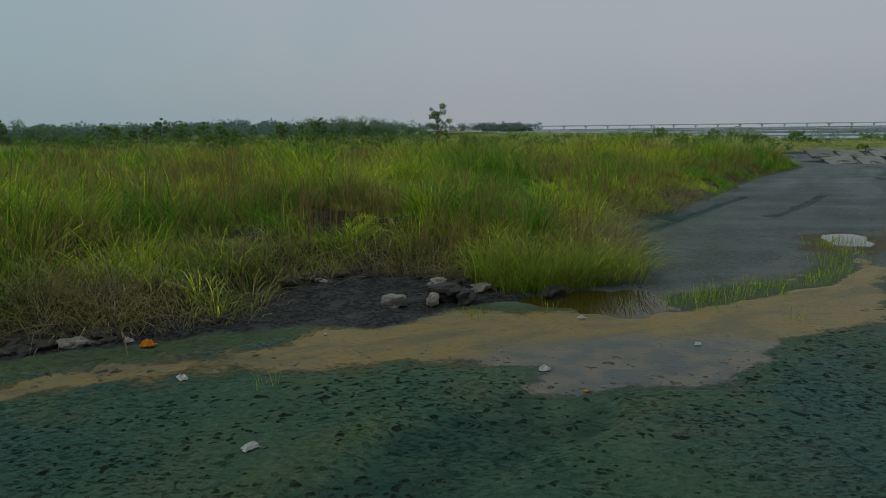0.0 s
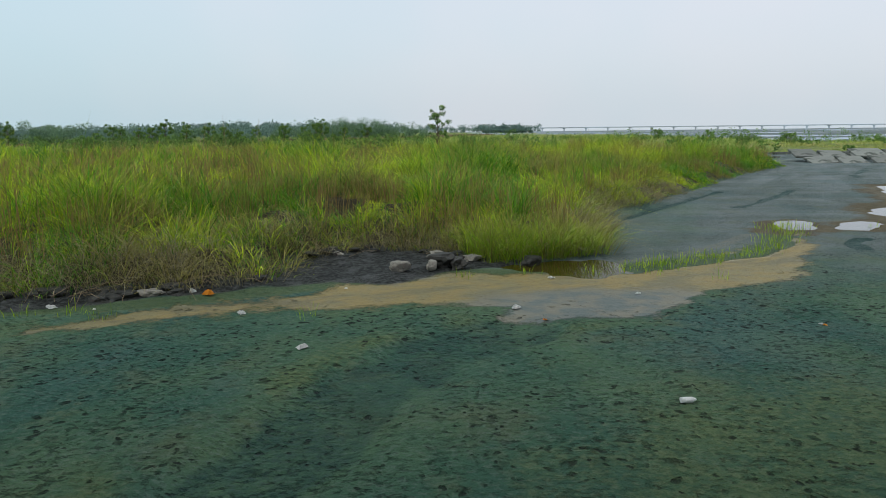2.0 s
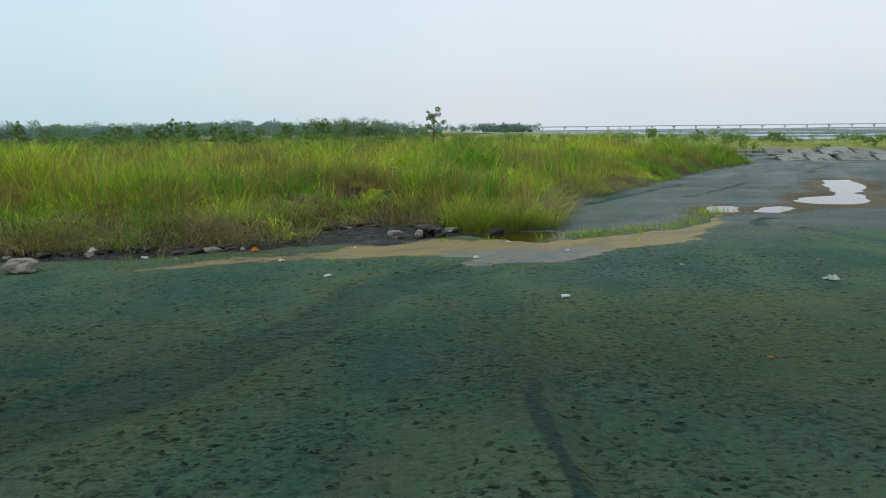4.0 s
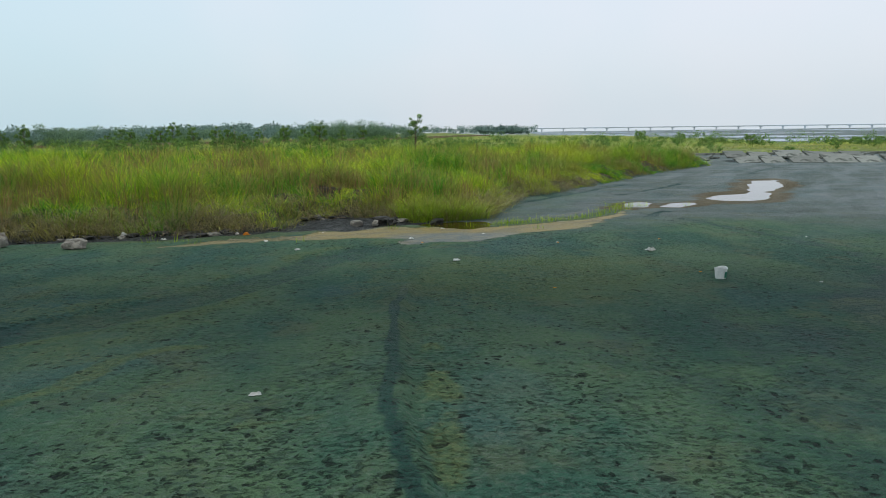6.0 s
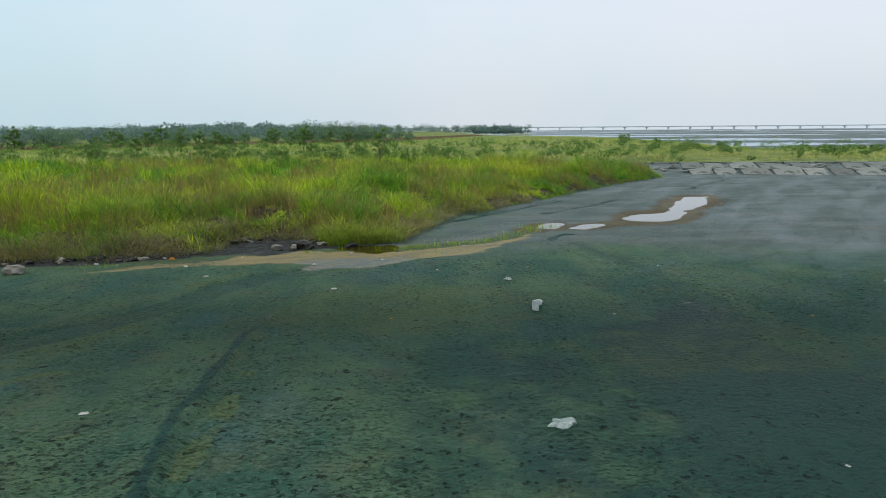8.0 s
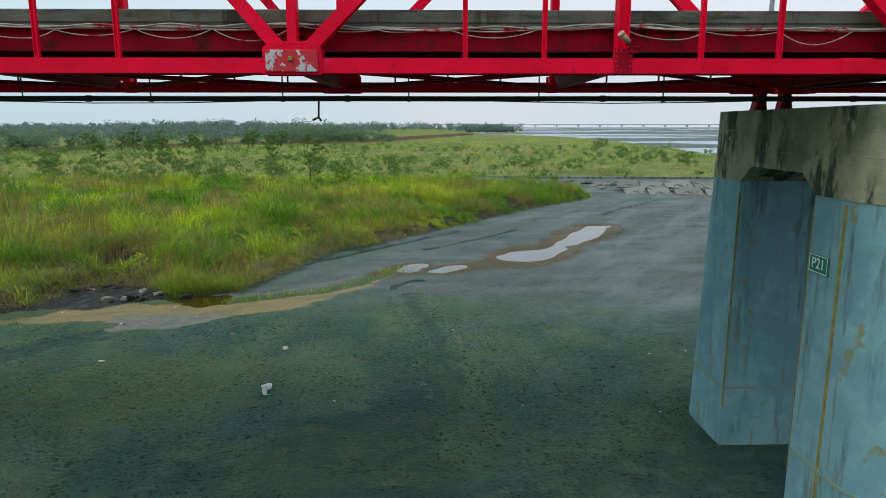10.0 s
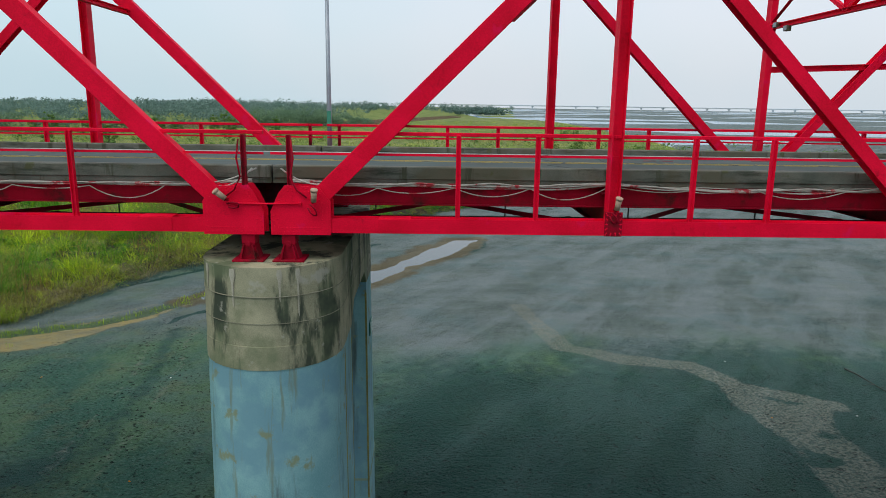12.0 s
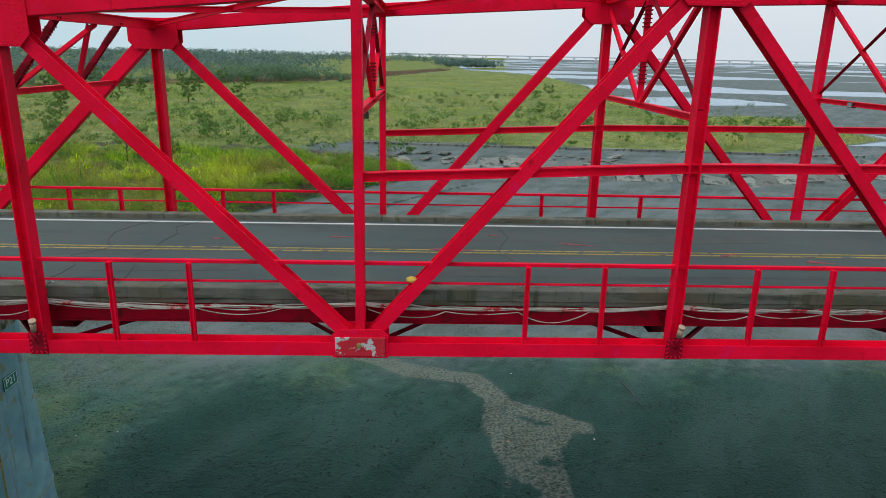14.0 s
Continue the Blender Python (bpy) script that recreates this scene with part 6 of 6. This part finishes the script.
scrap(6, -22.2, 20.65, 0.24, 0.12, 0.04, PLASTIC, "flat pale scrap on the silt")
scrap(7, -16.45, 15.0, 0.36, 0.26, 0.16, PLASTIC, "crumpled white plastic lump on dark sand")
lay(build_rock(61, (0.27, 0.15, 0.13), FILM, "crumpled translucent plastic bag lying on wet sand", "litter", 0.45), -17.05, 0.05, 0.03, 12)
scrap(9, -27.35, 1.0, 0.2, 0.14, 0.05, PLASTIC, "white plastic flake on algae-green sand")
scrap(10, -33.4, 21.2, 0.16, 0.14, 0.14, PLASTIC, "pale plastic cup below the grass")
lay(build_rock(62, (0.13, 0.09, 0.07), FILM, "crumpled white plastic bag on dark sand", "litter", 0.5), -25.85, -3.35, 0.03, 30)
scrap(12, -36.2, 19.8, 0.35, 0.2, 0.08, PLASTIC, "pale plastic strip below the bank")
scrap(13, -38.2, 20.6, 0.5, 0.35, 0.25, PLASTIC, "white plastic bag caught under the grass bank")
rng = random.Random(15)
for n in range(34):
    scrap(30 + n, rng.uniform(-40, 26), rng.uniform(-4, 22), 0.09, 0.07, 0.03, PLASTIC if rng.random() < 0.8 else ORANGE, "tiny pale scrap on the sand")

tin = thing("bottle", "white plastic bottle lying on dark sand", "bottle", at=(-23.66, 13.5, float(ground_z(-23.66, 13.5)) + 0.05))
part("body", tube(bmesh.new(), [(-0.10, 0, 0), (0.07, 0.01, 0)], 0.042, 12), PLASTIC, tin)
part("neck", tube(bmesh.new(), [(0.07, 0.01, 0), (0.105, 0.014, 0), (0.13, 0.016, 0)], 0.036, 10, 0.014), PLASTIC, tin)

bucket = thing("bucket", "dented white plastic bucket with green print, half full of sand", "bucket", at=(-16.03, 9.85, float(ground_z(-16.03, 9.85)) - 0.02))
bm = bmesh.new()
rings = []
for r, z in ((0.17, 0.0), (0.19, 0.2), (0.205, 0.38), (0.22, 0.40), (0.19, 0.39), (0.17, 0.2)):
    rings.append([bm.verts.new((r * math.cos(a) * 1.08, r * math.sin(a), z + 0.03 * math.sin(2 * a) * (z > 0.3))) for a in (2 * math.pi * k / 20 for k in range(20))])
for a, b in zip(rings, rings[1:]):
    for k in range(20):
        bm.faces.new((a[k], a[(k + 1) % 20], b[(k + 1) % 20], b[k]))
bm.faces.new(rings[0][::-1])
bm.faces.new(rings[-1])
part("shell", bm, PLASTIC, bucket)
bm = bmesh.new()
arc = [(math.cos(a), math.sin(a)) for a in (-1.3, -1.0, -0.7, -0.4, -0.1)]
low = [bm.verts.new((0.183 * 1.08 * c, 0.183 * s, 0.05)) for c, s in arc]
high = [bm.verts.new((0.203 * 1.08 * c, 0.203 * s, 0.27)) for c, s in arc]
for i in range(4):
    bm.faces.new((low[i], low[i + 1], high[i + 1], high[i]))
bmesh.ops.solidify(bm, geom=bm.faces, thickness=0.006)
part("print", bm, GREEN_PRINT, bucket, "green printed patch")
bucket.scale = (0.82, 0.82, 0.85)

WET_WOOD = surface("soaked_dark_wood", (0.015, 0.017, 0.012), (0.04, 0.04, 0.028), 0.6, 6, 50, relief=0.5, dist=0.01)
branch = thing("branch", "thin dark dead branch lying on wet sand", "branch", at=(24.85, 17.8, float(ground_z(24.85, 17.8)) + 0.03))
bm = tube(bmesh.new(), [(-0.15, 1.6, 0.03), (-0.05, 0.7, 0.07), (0.02, -0.2, 0.05), (0.12, -1.5, 0.03)], 0.04, 6, 0.014)
tube(bm, [(0.0, -0.5, 0.05), (-0.35, -0.62, 0.1), (-0.62, -0.58, 0.04)], 0.022, 5, 0.008)
tube(bm, [(0.05, -0.9, 0.04), (0.3, -0.8, 0.08), (0.55, -0.82, 0.04)], 0.02, 5, 0.008)
part("stem", bm, WET_WOOD, branch)

for n, (x, y, h) in enumerate(((-50.5, 82, 5.4), (-46.5, 80, 4.6), (-54, 84, 4.3))):
    dead = thing("dead_stem", "tall thin leafless dead stem above the grass", "dead plant", at=(x, y, float(ground_z(x, y))))
    bm = tube(bmesh.new(), [(0, 0, -0.2), (0.2 * (n - 1), 0, h * 0.5), (0.5 * (n - 1) + 0.2, 0, h)], 0.035, 5, 0.008)
    for k in range(5):
        z = h * (0.45 + 0.1 * k)
        tube(bm, [(0.2 * (n - 1), 0, z), (0.3 * (-1) ** k + 0.2 * (n - 1), 0.1, z + 0.5)], 0.014, 4, 0.005)
    part("stem", bm, DEAD, dead)

rng = random.Random(31)
for n in range(40):
    x = rng.uniform(-37, -27.5)
    edge_y = float(np.interp(x, [p[0] for p in FIELD[1:13]], [p[1] for p in FIELD[1:13]]))
    y = edge_y + rng.uniform(-0.9, 0.4)
    ob = thing("twig", "bleached dry twig fallen over the mud bank", "twig", "twigs on the bank", at=(x, y, float(ground_z(x, y)) + 0.05))
    a, L = rng.uniform(0, 6.28), rng.uniform(0.4, 1.3)
    part("stem", tube(bmesh.new(), [(0, 0, 0), (L * 0.5 * math.cos(a), L * 0.5 * math.sin(a) - 0.1, rng.uniform(0.02, 0.3)), (L * math.cos(a), L * math.sin(a) - 0.2, 0)], 0.012, 4, 0.005), DEAD, ob)

cloth = bmesh.new()
bmesh.ops.create_icosphere(cloth, subdivisions=2, radius=0.09)
for v in cloth.verts:
    v.co = Vector((v.co.x * 1.3, v.co.y * 0.9, max(v.co.z, -0.05) * (0.8 + 0.4 * noise.noise(v.co * 14))))
ob = tagged(part("sponge", cloth, YELLOW_LINE, None), "small yellow sponge lying on the red mid rail", "sponge")
ob.location = (14.0, 0.14, 12.09)
